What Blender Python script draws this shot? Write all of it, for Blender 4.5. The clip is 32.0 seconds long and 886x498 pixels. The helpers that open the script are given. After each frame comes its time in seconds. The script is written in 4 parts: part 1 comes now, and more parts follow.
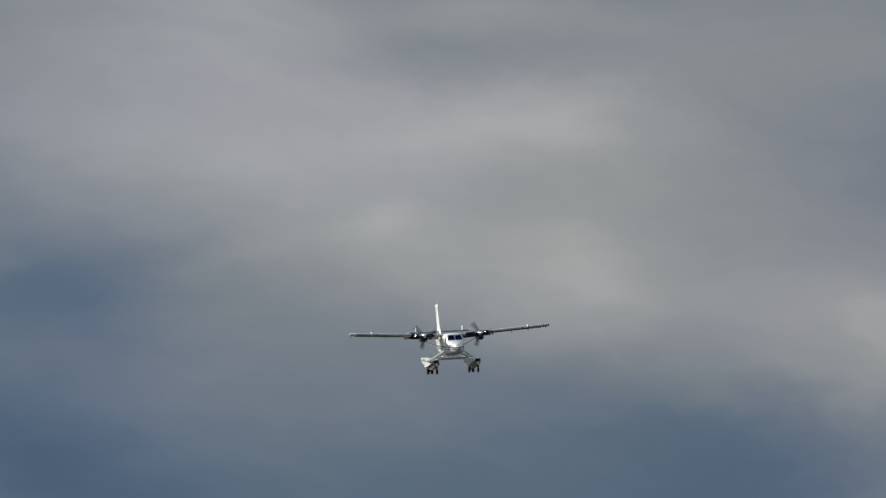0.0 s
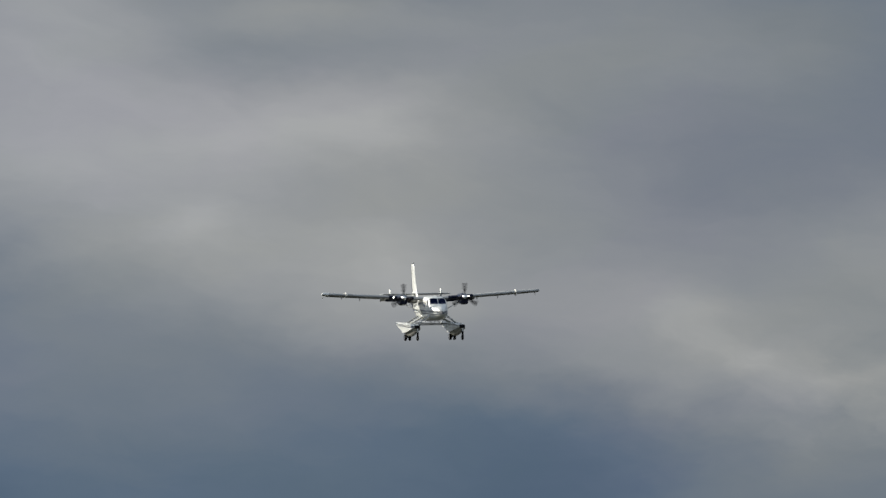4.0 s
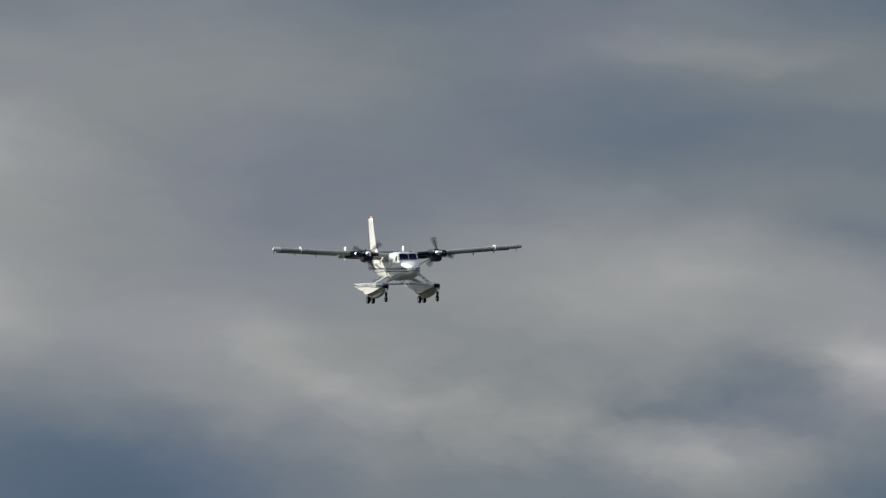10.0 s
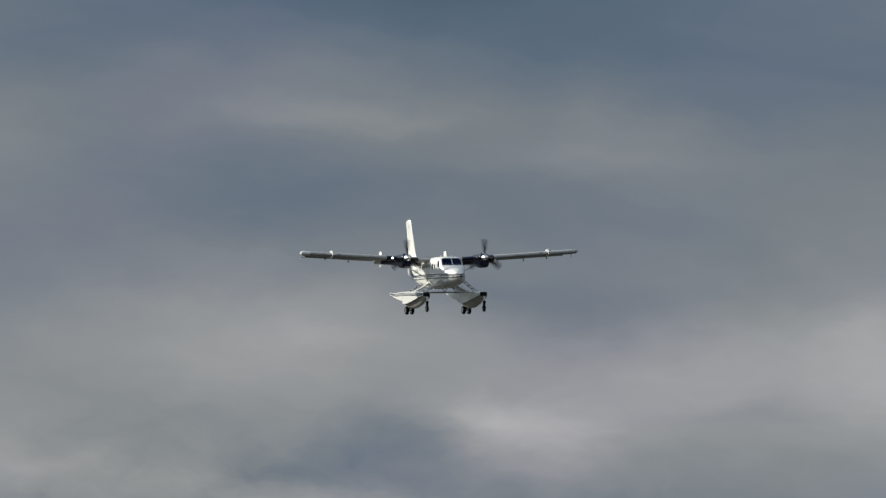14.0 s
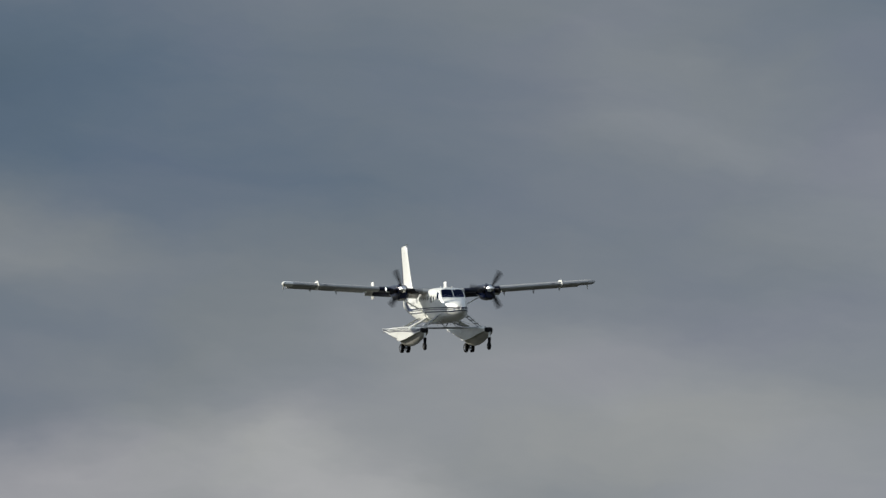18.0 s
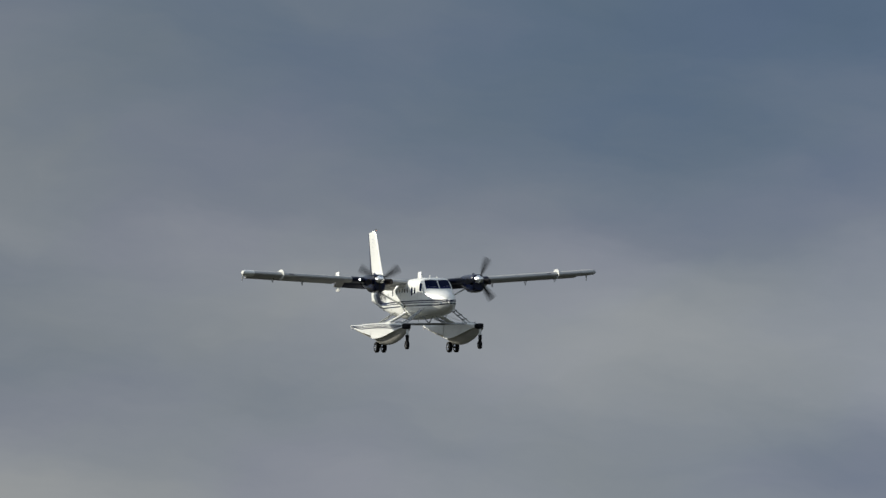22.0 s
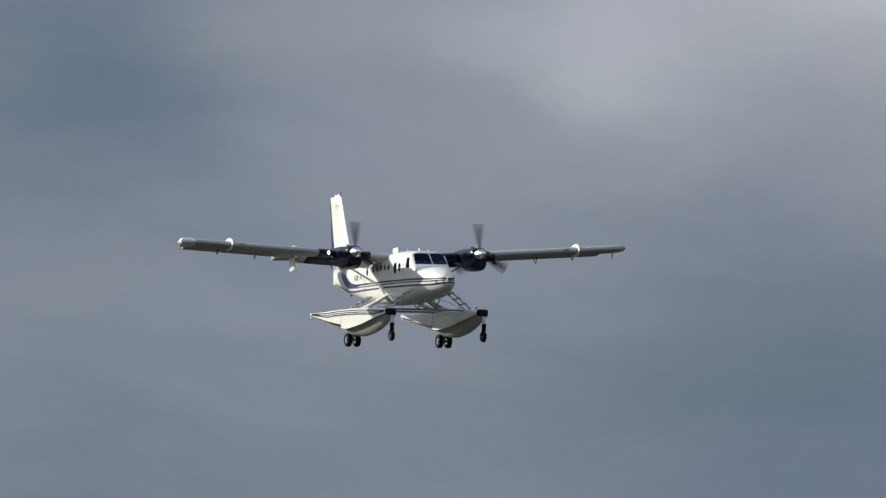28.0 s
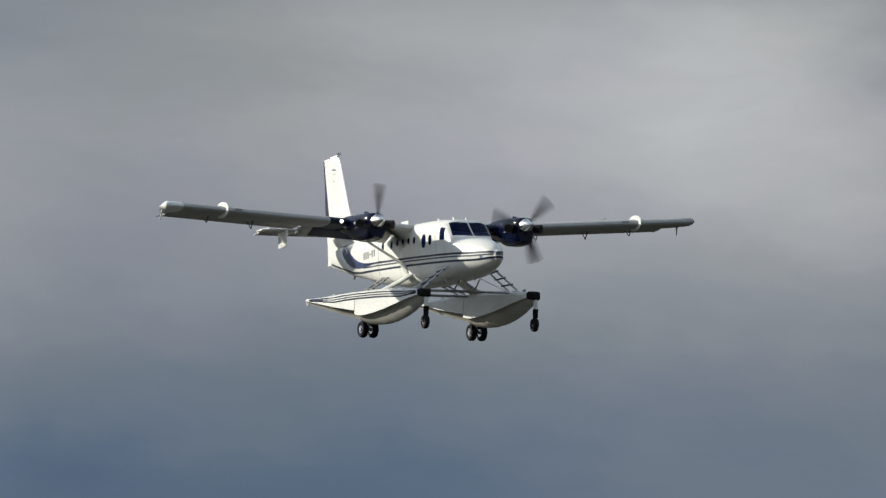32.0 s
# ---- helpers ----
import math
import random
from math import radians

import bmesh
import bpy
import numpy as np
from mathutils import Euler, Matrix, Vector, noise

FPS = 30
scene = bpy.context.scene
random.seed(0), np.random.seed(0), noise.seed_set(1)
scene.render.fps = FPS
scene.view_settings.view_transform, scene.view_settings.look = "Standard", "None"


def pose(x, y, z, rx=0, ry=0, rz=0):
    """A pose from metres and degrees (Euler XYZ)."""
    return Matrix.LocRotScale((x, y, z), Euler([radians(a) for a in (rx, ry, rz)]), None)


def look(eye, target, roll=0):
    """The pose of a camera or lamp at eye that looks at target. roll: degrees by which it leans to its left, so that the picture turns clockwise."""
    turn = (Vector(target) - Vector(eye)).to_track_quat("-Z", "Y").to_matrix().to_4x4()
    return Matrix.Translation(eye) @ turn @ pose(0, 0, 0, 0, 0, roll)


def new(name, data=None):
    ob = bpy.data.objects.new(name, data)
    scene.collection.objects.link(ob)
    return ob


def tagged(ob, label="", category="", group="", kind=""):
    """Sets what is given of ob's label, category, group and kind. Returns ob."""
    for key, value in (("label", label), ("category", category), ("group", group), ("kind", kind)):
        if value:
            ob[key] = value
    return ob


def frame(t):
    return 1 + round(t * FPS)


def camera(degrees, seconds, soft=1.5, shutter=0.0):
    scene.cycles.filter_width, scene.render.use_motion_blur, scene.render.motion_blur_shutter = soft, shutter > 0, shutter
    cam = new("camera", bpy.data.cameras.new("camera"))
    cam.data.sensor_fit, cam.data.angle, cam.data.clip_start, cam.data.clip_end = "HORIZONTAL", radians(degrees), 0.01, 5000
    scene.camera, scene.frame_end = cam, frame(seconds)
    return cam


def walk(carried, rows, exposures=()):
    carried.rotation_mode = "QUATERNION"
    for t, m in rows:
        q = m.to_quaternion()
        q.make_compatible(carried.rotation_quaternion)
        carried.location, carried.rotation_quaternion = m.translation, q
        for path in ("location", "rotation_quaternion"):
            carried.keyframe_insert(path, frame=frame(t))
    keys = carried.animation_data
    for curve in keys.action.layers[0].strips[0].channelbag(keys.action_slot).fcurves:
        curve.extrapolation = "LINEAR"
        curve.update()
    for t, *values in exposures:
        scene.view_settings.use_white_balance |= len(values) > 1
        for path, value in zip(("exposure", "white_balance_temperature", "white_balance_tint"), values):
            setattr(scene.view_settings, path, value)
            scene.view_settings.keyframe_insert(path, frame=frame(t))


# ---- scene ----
import colorsys

CLIP = 32.0

# ---- camera: a long lens on a tripod head, following the aircraft ----
cam = camera(2.722, CLIP, soft=1.4, shutter=0.25)
CAMERA_ROWS = [
    (0, pose(0, 0, 1.7, 93.9717, 0, 8.1983)),
    (0.5, pose(0, 0, 1.7, 94.0023, 0, 8.0607)),
    (1, pose(0, 0, 1.7, 94.0002, 0, 7.9461)),
    (1.5, pose(0, 0, 1.7, 93.987, 0, 7.8552)),
    (2, pose(0, 0, 1.7, 93.9766, 0, 7.8015)),
    (2.5, pose(0, 0, 1.7, 93.9781, 0, 7.7869)),
    (3, pose(0, 0, 1.7, 93.9888, 0, 7.7474)),
    (3.5, pose(0, 0, 1.7, 93.9818, 0, 7.6858)),
    (5.5, pose(0, 0, 1.7, 93.9644, 0, 7.4049)),
    (6, pose(0, 0, 1.7, 93.9913, 0, 7.3513)),
    (6.5, pose(0, 0, 1.7, 94.0014, 0, 7.2734)),
    (7, pose(0, 0, 1.7, 93.9765, 0, 7.1704)),
    (7.5, pose(0, 0, 1.7, 93.977, 0, 7.0131)),
    (8, pose(0, 0, 1.7, 93.9745, 0, 6.857)),
    (8.5, pose(0, 0, 1.7, 93.998, 0, 6.7044)),
    (9, pose(0, 0, 1.7, 94.0322, 0, 6.5726)),
    (9.5, pose(0, 0, 1.7, 94.0607, 0, 6.4417)),
    (10, pose(0, 0, 1.7, 94.0492, 0, 6.3104)),
    (10.5, pose(0, 0, 1.7, 94.0512, 0, 6.1971)),
    (11, pose(0, 0, 1.7, 94.0635, 0, 6.0675)),
    (11.5, pose(0, 0, 1.7, 94.1003, 0, 5.9186)),
    (12, pose(0, 0, 1.7, 94.1478, 0, 5.7516)),
    (12.5, pose(0, 0, 1.7, 94.1935, 0, 5.5841)),
    (13, pose(0, 0, 1.7, 94.2243, 0, 5.4304)),
    (13.5, pose(0, 0, 1.7, 94.2281, 0, 5.3087)),
    (15.5, pose(0, 0, 1.7, 94.3545, 0, 4.4743)),
    (16, pose(0, 0, 1.7, 94.4002, 0, 4.2193)),
    (16.5, pose(0, 0, 1.7, 94.4115, 0, 4.0026)),
    (17, pose(0, 0, 1.7, 94.454, 0, 3.7985)),
    (17.5, pose(0, 0, 1.7, 94.5036, 0, 3.5786)),
    (18, pose(0, 0, 1.7, 94.5538, 0, 3.3438)),
    (18.5, pose(0, 0, 1.7, 94.5949, 0, 3.0673)),
    (19, pose(0, 0, 1.7, 94.645, 0, 2.7917)),
    (19.5, pose(0, 0, 1.7, 94.6575, 0, 2.5534)),
    (20, pose(0, 0, 1.7, 94.6519, 0, 2.2872)),
    (20.5, pose(0, 0, 1.7, 94.6652, 0, 2.0157)),
    (21, pose(0, 0, 1.7, 94.7028, 0, 1.7194)),
    (21.5, pose(0, 0, 1.7, 94.7589, 0, 1.4066)),
    (22, pose(0, 0, 1.7, 94.806, 0, 1.1134)),
    (22.5, pose(0, 0, 1.7, 94.8628, 0, 0.8521)),
    (23, pose(0, 0, 1.7, 94.8828, 0, 0.6069)),
    (23.5, pose(0, 0, 1.7, 94.8975, 0, 0.3175)),
    (24, pose(0, 0, 1.7, 94.9077, 0, -0.0062)),
    (24.5, pose(0, 0, 1.7, 94.9346, 0, -0.384)),
    (25, pose(0, 0, 1.7, 94.9838, 0, -0.7924)),
    (25.5, pose(0, 0, 1.7, 95.0629, 0, -1.2311)),
    (27.5, pose(0, 0, 1.7, 95.303, 0, -2.9891)),
    (28, pose(0, 0, 1.7, 95.3436, 0, -3.512)),
    (28.5, pose(0, 0, 1.7, 95.4094, 0, -4.0562)),
    (29, pose(0, 0, 1.7, 95.4643, 0, -4.5684)),
    (29.5, pose(0, 0, 1.7, 95.5165, 0, -5.0879)),
    (30, pose(0, 0, 1.7, 95.5887, 0, -5.6215)),
    (30.5, pose(0, 0, 1.7, 95.6623, 0, -6.1819)),
    (31, pose(0, 0, 1.7, 95.763, 0, -6.7972)),
    (31.5, pose(0, 0, 1.7, 95.8356, 0, -7.4894)),
    (32, pose(0, 0, 1.7, 95.8912, 0, -8.2069)),
]
walk(cam, CAMERA_ROWS)

# ---- sun, sky and exposure ----
SUN_TO = Vector((-2.118, 1.033, 1.0)).normalized()      # towards the sun
SUN_EL = math.asin(SUN_TO.z)
SUN_AZ = math.atan2(SUN_TO.x, SUN_TO.y)
scene.view_settings.exposure = 0.0

sun_data = bpy.data.lights.new("sun", "SUN")
sun_data.energy, sun_data.angle, sun_data.color = 5.0, radians(0.55), (1.0, 0.958, 0.84)
sun = new("sun", sun_data)
sun.matrix_world = look((0, 0, 300), Vector((0, 0, 300)) - SUN_TO)


class Nodes:
    """Short hand for building node trees."""

    def __init__(self, tree):
        self.tree = tree
        tree.nodes.clear()

    def add(self, kind):
        return self.tree.nodes.new(kind)

    def feed(self, socket, value):
        if isinstance(value, bpy.types.NodeSocket):
            self.tree.links.new(value, socket)
        elif value is not None:
            socket.default_value = value

    def math(self, op, a, b=None, c=None, clamp=False):
        node = self.add("ShaderNodeMath")
        node.operation, node.use_clamp = op, clamp
        for socket, value in zip(node.inputs, (a, b, c)):
            self.feed(socket, value)
        return node.outputs[0]

    def vec(self, op, a, b=None, c=None):
        node = self.add("ShaderNodeVectorMath")
        node.operation = op
        for socket, value in zip(node.inputs, (a, b, c)):
            self.feed(socket, value)
        return node.outputs["Value"] if op in ("DOT_PRODUCT", "LENGTH") else node.outputs["Vector"]

    def noise(self, where, scale, detail=3.0, rough=0.5, distortion=0.0):
        node = self.add("ShaderNodeTexNoise")
        self.feed(node.inputs["Vector"], where)
        for key, value in (("Scale", scale), ("Detail", detail), ("Roughness", rough), ("Distortion", distortion)):
            node.inputs[key].default_value = value
        return node

    def ramp(self, factor, stops):
        node = self.add("ShaderNodeValToRGB")
        self.feed(node.inputs[0], factor)
        while len(node.color_ramp.elements) < len(stops):
            node.color_ramp.elements.new(0.5)
        for element, (at, colour) in zip(node.color_ramp.elements, stops):
            element.position, element.color = at, (*colour, 1)
        return node.outputs[0]

    def mix(self, factor, a, b, mode="MIX"):
        node = self.add("ShaderNodeMix")
        node.data_type, node.blend_type = "RGBA", mode
        for socket, value in ((node.inputs[0], factor), (node.inputs[6], a), (node.inputs[7], b)):
            self.feed(socket, (*value, 1) if isinstance(value, tuple) else value)
        return node.outputs[2]


world = bpy.data.worlds.new("sky")
world.use_nodes = True
scene.world = world
w = Nodes(world.node_tree)
sky = w.add("ShaderNodeTexSky")
sky.sky_type, sky.sun_disc, sky.sun_elevation, sky.sun_rotation, sky.altitude, sky.dust_density = "NISHITA", False, SUN_EL, SUN_AZ, 50, 1.5
way = w.add("ShaderNodeTexCoord").outputs["Generated"]
split = w.add("ShaderNodeSeparateXYZ")
w.feed(split.inputs[0], way)
azimuth = w.math("MULTIPLY", w.math("ARCTAN2", split.outputs[0], split.outputs[1]), 57.29578)
height = w.math("MULTIPLY", w.math("ARCSINE", split.outputs[2]), 57.29578)
flat = w.add("ShaderNodeCombineXYZ")
w.feed(flat.inputs[0], azimuth), w.feed(flat.inputs[1], height)
flat = flat.outputs[0]
# the banks are drawn out along the horizon and frayed by two sizes of turbulence
wisp = w.noise(w.vec("MULTIPLY", flat, (0.6, 1.1, 1.0)), 1.0, 2.0, 0.45)
fray = w.vec("MULTIPLY", w.vec("SUBTRACT", wisp.outputs["Color"], (0.5, 0.5, 0.5)), (0.5, 0.3, 0.0))
shred = w.noise(w.vec("MULTIPLY", flat, (2.2, 4.6, 1.0)), 1.0, 4.0, 0.55)
shreds = w.vec("MULTIPLY", w.vec("SUBTRACT", shred.outputs["Color"], (0.5, 0.5, 0.5)), (0.42, 0.22, 0.0))
spot = w.vec("ADD", w.vec("ADD", flat, fray), shreds)
leaning = {lean: w.vec("ADD", spot, w.vec("MULTIPLY", w.vec("DOT_PRODUCT", spot, (1.0, 0.0, 0.0)), (0.0, -lean, 0.0))) for lean in (-0.3, -0.12, 0.12)}
leaning[0] = spot
broad = w.noise(w.vec("MULTIPLY", leaning[-0.12], (1.1, 3.5, 1.0)), 1.0, 6.0, 0.58)
cover = w.math("MULTIPLY_ADD", w.math("SUBTRACT", broad.outputs["Fac"], 0.5), 0.22, 0.478)


def bank(az, el, wide, high, amount, lean=0):
    """A soft bank of lit cloud (amount above 0) or of shaded, bluer cloud (below 0), by azimuth and elevation in degrees."""
    global cover
    off = w.vec("MULTIPLY", w.vec("SUBTRACT", leaning[lean], (az, el - lean * az, 0.0)), (1.0 / wide, 1.0 / high, 0.0))
    bell = w.math("POWER", 2.718282, w.math("MULTIPLY", w.vec("DOT_PRODUCT", off, off), -1.0))
    cover = w.math("MULTIPLY_ADD", bell, amount * 1.12, cover)


bank(-9.32, 3.84, 0.3, 0.15, -0.12)
bank(-8.36, 4.68, 0.3, 0.15, -0.08, -0.3)
bank(-7.76, 3.91, 0.3, 0.15, 0.13)
bank(-7.76, 4.40, 0.3, 0.15, 0.08)
bank(-5.48, 3.35, 0.3, 0.15, 0.13, -0.3)
bank(-5.00, 3.70, 0.3, 0.15, 0.08, -0.3)
bank(-4.88, 4.05, 0.3, 0.15, -0.07)
bank(-4.64, 4.61, 0.3, 0.15, 0.09)
bank(-2.72, 3.70, 0.3, 0.15, -0.09, -0.3)
bank(-0.68, 4.47, 0.3, 0.15, 0.08)
bank(4.00, 6.01, 0.3, 0.15, 0.10)
bank(7.12, 5.24, 0.3, 0.15, -0.11)
bank(-9.40, 3.29, 0.45, 0.18, -0.12, -0.3)
bank(-7.24, 3.29, 0.45, 0.18, -0.16)
bank(-7.24, 4.66, 0.45, 0.18, 0.07)
bank(-6.70, 4.51, 0.45, 0.18, 0.08)
bank(-6.43, 4.94, 0.45, 0.18, -0.13)
bank(-5.75, 3.94, 0.45, 0.18, 0.16)
bank(-5.75, 4.37, 0.45, 0.18, -0.08)
bank(-5.48, 4.66, 0.45, 0.18, 0.12)
bank(-3.59, 3.79, 0.45, 0.18, 0.15, -0.3)
bank(0.19, 4.15, 0.45, 0.18, -0.08)
bank(0.19, 5.52, 0.45, 0.18, -0.09, -0.3)
bank(1.00, 4.37, 0.45, 0.18, 0.08)
bank(4.91, 6.17, 0.45, 0.18, 0.11, -0.3)
bank(9.23, 6.53, 0.45, 0.18, 0.16)
bank(-9.50, 3.48, 0.5, 0.3, -0.20, -0.3)
bank(-9.20, 4.44, 0.5, 0.3, 0.12)
bank(-2.90, 5.28, 0.5, 0.3, 0.06, -0.3)
bank(-2.00, 5.52, 0.5, 0.3, -0.06)
bank(1.45, 5.28, 0.5, 0.3, 0.08)
bank(2.35, 6.00, 0.5, 0.3, -0.17)
bank(2.50, 5.64, 0.5, 0.3, -0.06)
bank(4.45, 5.40, 0.5, 0.3, -0.05)
bank(4.60, 4.80, 0.5, 0.3, -0.10)
bank(6.40, 5.76, 0.5, 0.3, 0.08)
bank(7.00, 6.36, 0.5, 0.3, -0.05, -0.3)
bank(-8.60, 4.06, 0.8, 0.22, 0.17, -0.3)
bank(-6.68, 3.62, 0.8, 0.22, 0.13, -0.3)
bank(-6.68, 4.23, 0.8, 0.22, -0.08)
bank(-5.24, 5.11, 0.8, 0.22, -0.19)
bank(-4.76, 4.23, 0.8, 0.22, -0.07)
bank(-4.52, 3.79, 0.8, 0.22, 0.14)
bank(-3.32, 4.58, 0.8, 0.22, -0.08)
bank(-2.60, 4.06, 0.8, 0.22, 0.10, -0.3)
bank(-1.40, 4.67, 0.8, 0.22, 0.10, -0.3)
bank(0.04, 4.94, 0.8, 0.22, -0.12)
bank(4.12, 5.80, 0.8, 0.35, 0.12)
bank(-8.24, 3.16, 1.3, 0.4, -0.24)
bank(-8.24, 4.44, 1.3, 0.4, 0.28, -0.3)
bank(-5.12, 3.16, 1.3, 0.4, -0.13)
bank(-4.73, 4.92, 1.3, 0.4, -0.20)
bank(-0.44, 5.40, 1.3, 0.4, -0.23)
bank(0.34, 4.60, 1.3, 0.4, 0.18)
bank(2.68, 5.08, 1.3, 0.4, 0.05, -0.3)
bank(8.92, 6.36, 1.3, 0.4, 0.24, -0.3)
bank(3.40, 5.52, 0.8, 0.7, 0.08, -0.3)
bank(5.56, 5.80, 0.8, 0.7, 0.10, -0.3)
bank(8.20, 6.08, 0.8, 0.7, 0.14, -0.3)
bank(8.92, 5.52, 0.8, 0.7, 0.06)
bank(9.40, 6.36, 0.8, 0.7, 0.12)
bank(7.60, 5.16, 2, 0.6, -0.26)
bank(-2.60, 3.80, 3, 0.5, 0.19)
bank(5.50, 6.20, 3, 0.5, 0.34)

# a long, faintly lit belt through the banks
bank(0.0, 4.9, 40.0, 0.33, 0.04, 0.12)
# small puffs and gaps at the edge of the low cumulus
bank(-4.82, 3.70, 0.17, 0.10, 0.12)
bank(-5.62, 3.43, 0.32, 0.08, 0.06)
bank(-5.35, 3.64, 0.26, 0.09, -0.16)
bank(-4.70, 3.27, 0.35, 0.10, -0.2)
bank(5.78, 5.31, 0.5, 0.25, -0.06)
bank(7.14, 5.42, 0.6, 0.3, 0.10)
bank(5.80, 5.69, 0.7, 0.35, 0.05)
bank(-8.36, 4.06, 0.14, 0.06, 0.06)
bank(-6.82, 3.83, 0.20, 0.06, 0.05)
bank(-6.52, 3.70, 0.16, 0.06, 0.06)
bank(-6.25, 3.62, 0.18, 0.06, 0.07)
bank(-6.02, 3.50, 0.22, 0.07, 0.06)
bank(-7.84, 3.62, 0.40, 0.09, -0.05)
bank(-9.30, 3.86, 0.45, 0.13, -0.12)
bank(-7.35, 3.47, 0.5, 0.12, -0.14)
# streaks, ridges and puffs between the broad banks
bank(-8.34, 4.29, 0.60, 0.11, 0.06)
bank(-8.10, 4.57, 0.38, 0.07, -0.10)
bank(-8.20, 4.71, 0.80, 0.06, 0.05)
bank(-6.00, 4.36, 0.80, 0.12, -0.04)
bank(-5.50, 4.06, 0.50, 0.11, 0.08)
bank(-6.42, 3.92, 0.35, 0.12, 0.05)
bank(-7.30, 4.00, 0.50, 0.15, -0.05)
bank(-6.80, 3.74, 0.16, 0.07, 0.08, -0.3)
bank(-6.54, 3.64, 0.15, 0.06, 0.09, -0.3)
bank(-6.36, 3.60, 0.12, 0.05, 0.07)
bank(-5.97, 3.57, 0.20, 0.06, 0.09)
bank(-6.63, 3.50, 0.22, 0.08, 0.06, -0.3)
bank(-6.19, 3.48, 0.22, 0.07, 0.07)
bank(-5.55, 3.42, 0.24, 0.08, 0.14)
bank(-5.24, 3.40, 0.16, 0.08, 0.09)
bank(-5.01, 3.73, 0.12, 0.09, 0.12)
bank(-5.67, 3.56, 0.22, 0.045, -0.09)
bank(-5.35, 3.69, 0.26, 0.09, -0.03)
bank(-5.43, 3.95, 0.50, 0.07, 0.06)
bank(-4.44, 3.92, 0.45, 0.08, 0.05)
bank(-4.90, 3.56, 0.26, 0.09, 0.06)
bank(-4.20, 3.74, 0.25, 0.045, -0.08)
bank(-5.05, 4.34, 0.60, 0.08, -0.08)
bank(-5.40, 4.60, 0.50, 0.06, 0.07)
bank(-4.60, 4.49, 0.60, 0.08, 0.05)
bank(-3.30, 4.50, 0.35, 0.09, 0.04)
bank(-5.10, 4.14, 0.45, 0.06, -0.07)
bank(-3.80, 4.01, 0.20, 0.07, 0.05)
bank(-2.79, 4.90, 0.45, 0.09, 0.07)
bank(-3.67, 4.70, 0.35, 0.10, -0.05)
bank(3.50, 5.85, 0.50, 0.25, -0.06)
bank(4.95, 5.48, 0.38, 0.20, 0.08)
bank(6.10, 5.45, 0.55, 0.35, -0.06)
bank(7.55, 5.50, 0.50, 0.35, 0.03)
bank(8.20, 6.35, 0.60, 0.25, -0.06)
bank(0.00, 5.35, 0.60, 0.25, 0.04)
bank(-5.37, 3.68, 0.30, 0.12, 0.035)
bank(-7.45, 4.05, 0.40, 0.16, -0.03)
# billows break up the lit tops of the low cumulus
billow = w.noise(w.vec("MULTIPLY", leaning[-0.3], (4.6, 7.5, 1.0)), 1.0, 4.0, 0.55, 0.3)
off = w.vec("MULTIPLY", w.vec("SUBTRACT", flat, (-5.9, 3.52, 0.0)), (1 / 1.2, 1 / 0.24, 0.0))
near = w.math("POWER", 2.718282, w.math("MULTIPLY", w.vec("DOT_PRODUCT", off, off), -1.0))
cover = w.math("MULTIPLY_ADD", w.math("MULTIPLY", w.math("SUBTRACT", billow.outputs["Fac"], 0.5), near), 0.34, cover)
tone = w.ramp(w.math("MULTIPLY", cover, 0.8), [(0.0, (0.0610, 0.1020, 0.1570)), (0.2, (0.1060, 0.1475, 0.2020)), (0.4, (0.1880, 0.2130, 0.2425)), (0.6, (0.2970, 0.3090, 0.3200)), (0.8, (0.4500, 0.4530, 0.4440)), (1.0, (0.6550, 0.6550, 0.6350))])
# faint buff and lilac casts drift through the cloud
cast = w.noise(w.vec("MULTIPLY", leaning[0.12], (0.9, 1.9, 1.0)), 1.0, 3.0, 0.5)
tone = w.mix(1.0, tone, w.ramp(cast.outputs["Fac"], [(0.34, (1.01, 1.006, 0.97)), (0.5, (1.0, 1.0, 1.0)), (0.66, (1.0, 0.98, 1.02))]), "MULTIPLY")
# the cloud is a little bluer in the middle of the arc
arc = w.math("MULTIPLY", w.math("SUBTRACT", azimuth, 3.0), 0.25)
bluer = w.math("POWER", 2.718282, w.math("MULTIPLY", w.math("MULTIPLY", arc, arc), -1.0))
for at, wide, much in ((-9.3, 0.85, 0.3), (8.9, 0.8, 0.35)):
    arc = w.math("MULTIPLY", w.math("SUBTRACT", azimuth, at), wide)
    bluer = w.math("MULTIPLY_ADD", w.math("POWER", 2.718282, w.math("MULTIPLY", w.math("MULTIPLY", arc, arc), -1.0)), much, bluer)
tone = w.mix(w.math("MULTIPLY", bluer, 1.0), tone, w.mix(1.0, tone, (0.935, 1.0, 1.12), "MULTIPLY"))
# above the low banks the cloud breaks up and the blue shows between
gaps = w.noise(w.vec("MULTIPLY", way, (1.0, 1.0, 2.0)), 2.2, 4.0, 0.55)
open_sky = w.math("MULTIPLY", w.math("MULTIPLY_ADD", gaps.outputs["Fac"], 5.0, -2.1, clamp=True), w.math("MULTIPLY_ADD", height, 0.06, -0.9, clamp=True), clamp=True)
# higher up the sunlit cloud is brighter
lit = w.math("MULTIPLY_ADD", w.math("MULTIPLY_ADD", height, 0.033, -0.27, clamp=True), 2.2, 1.0)
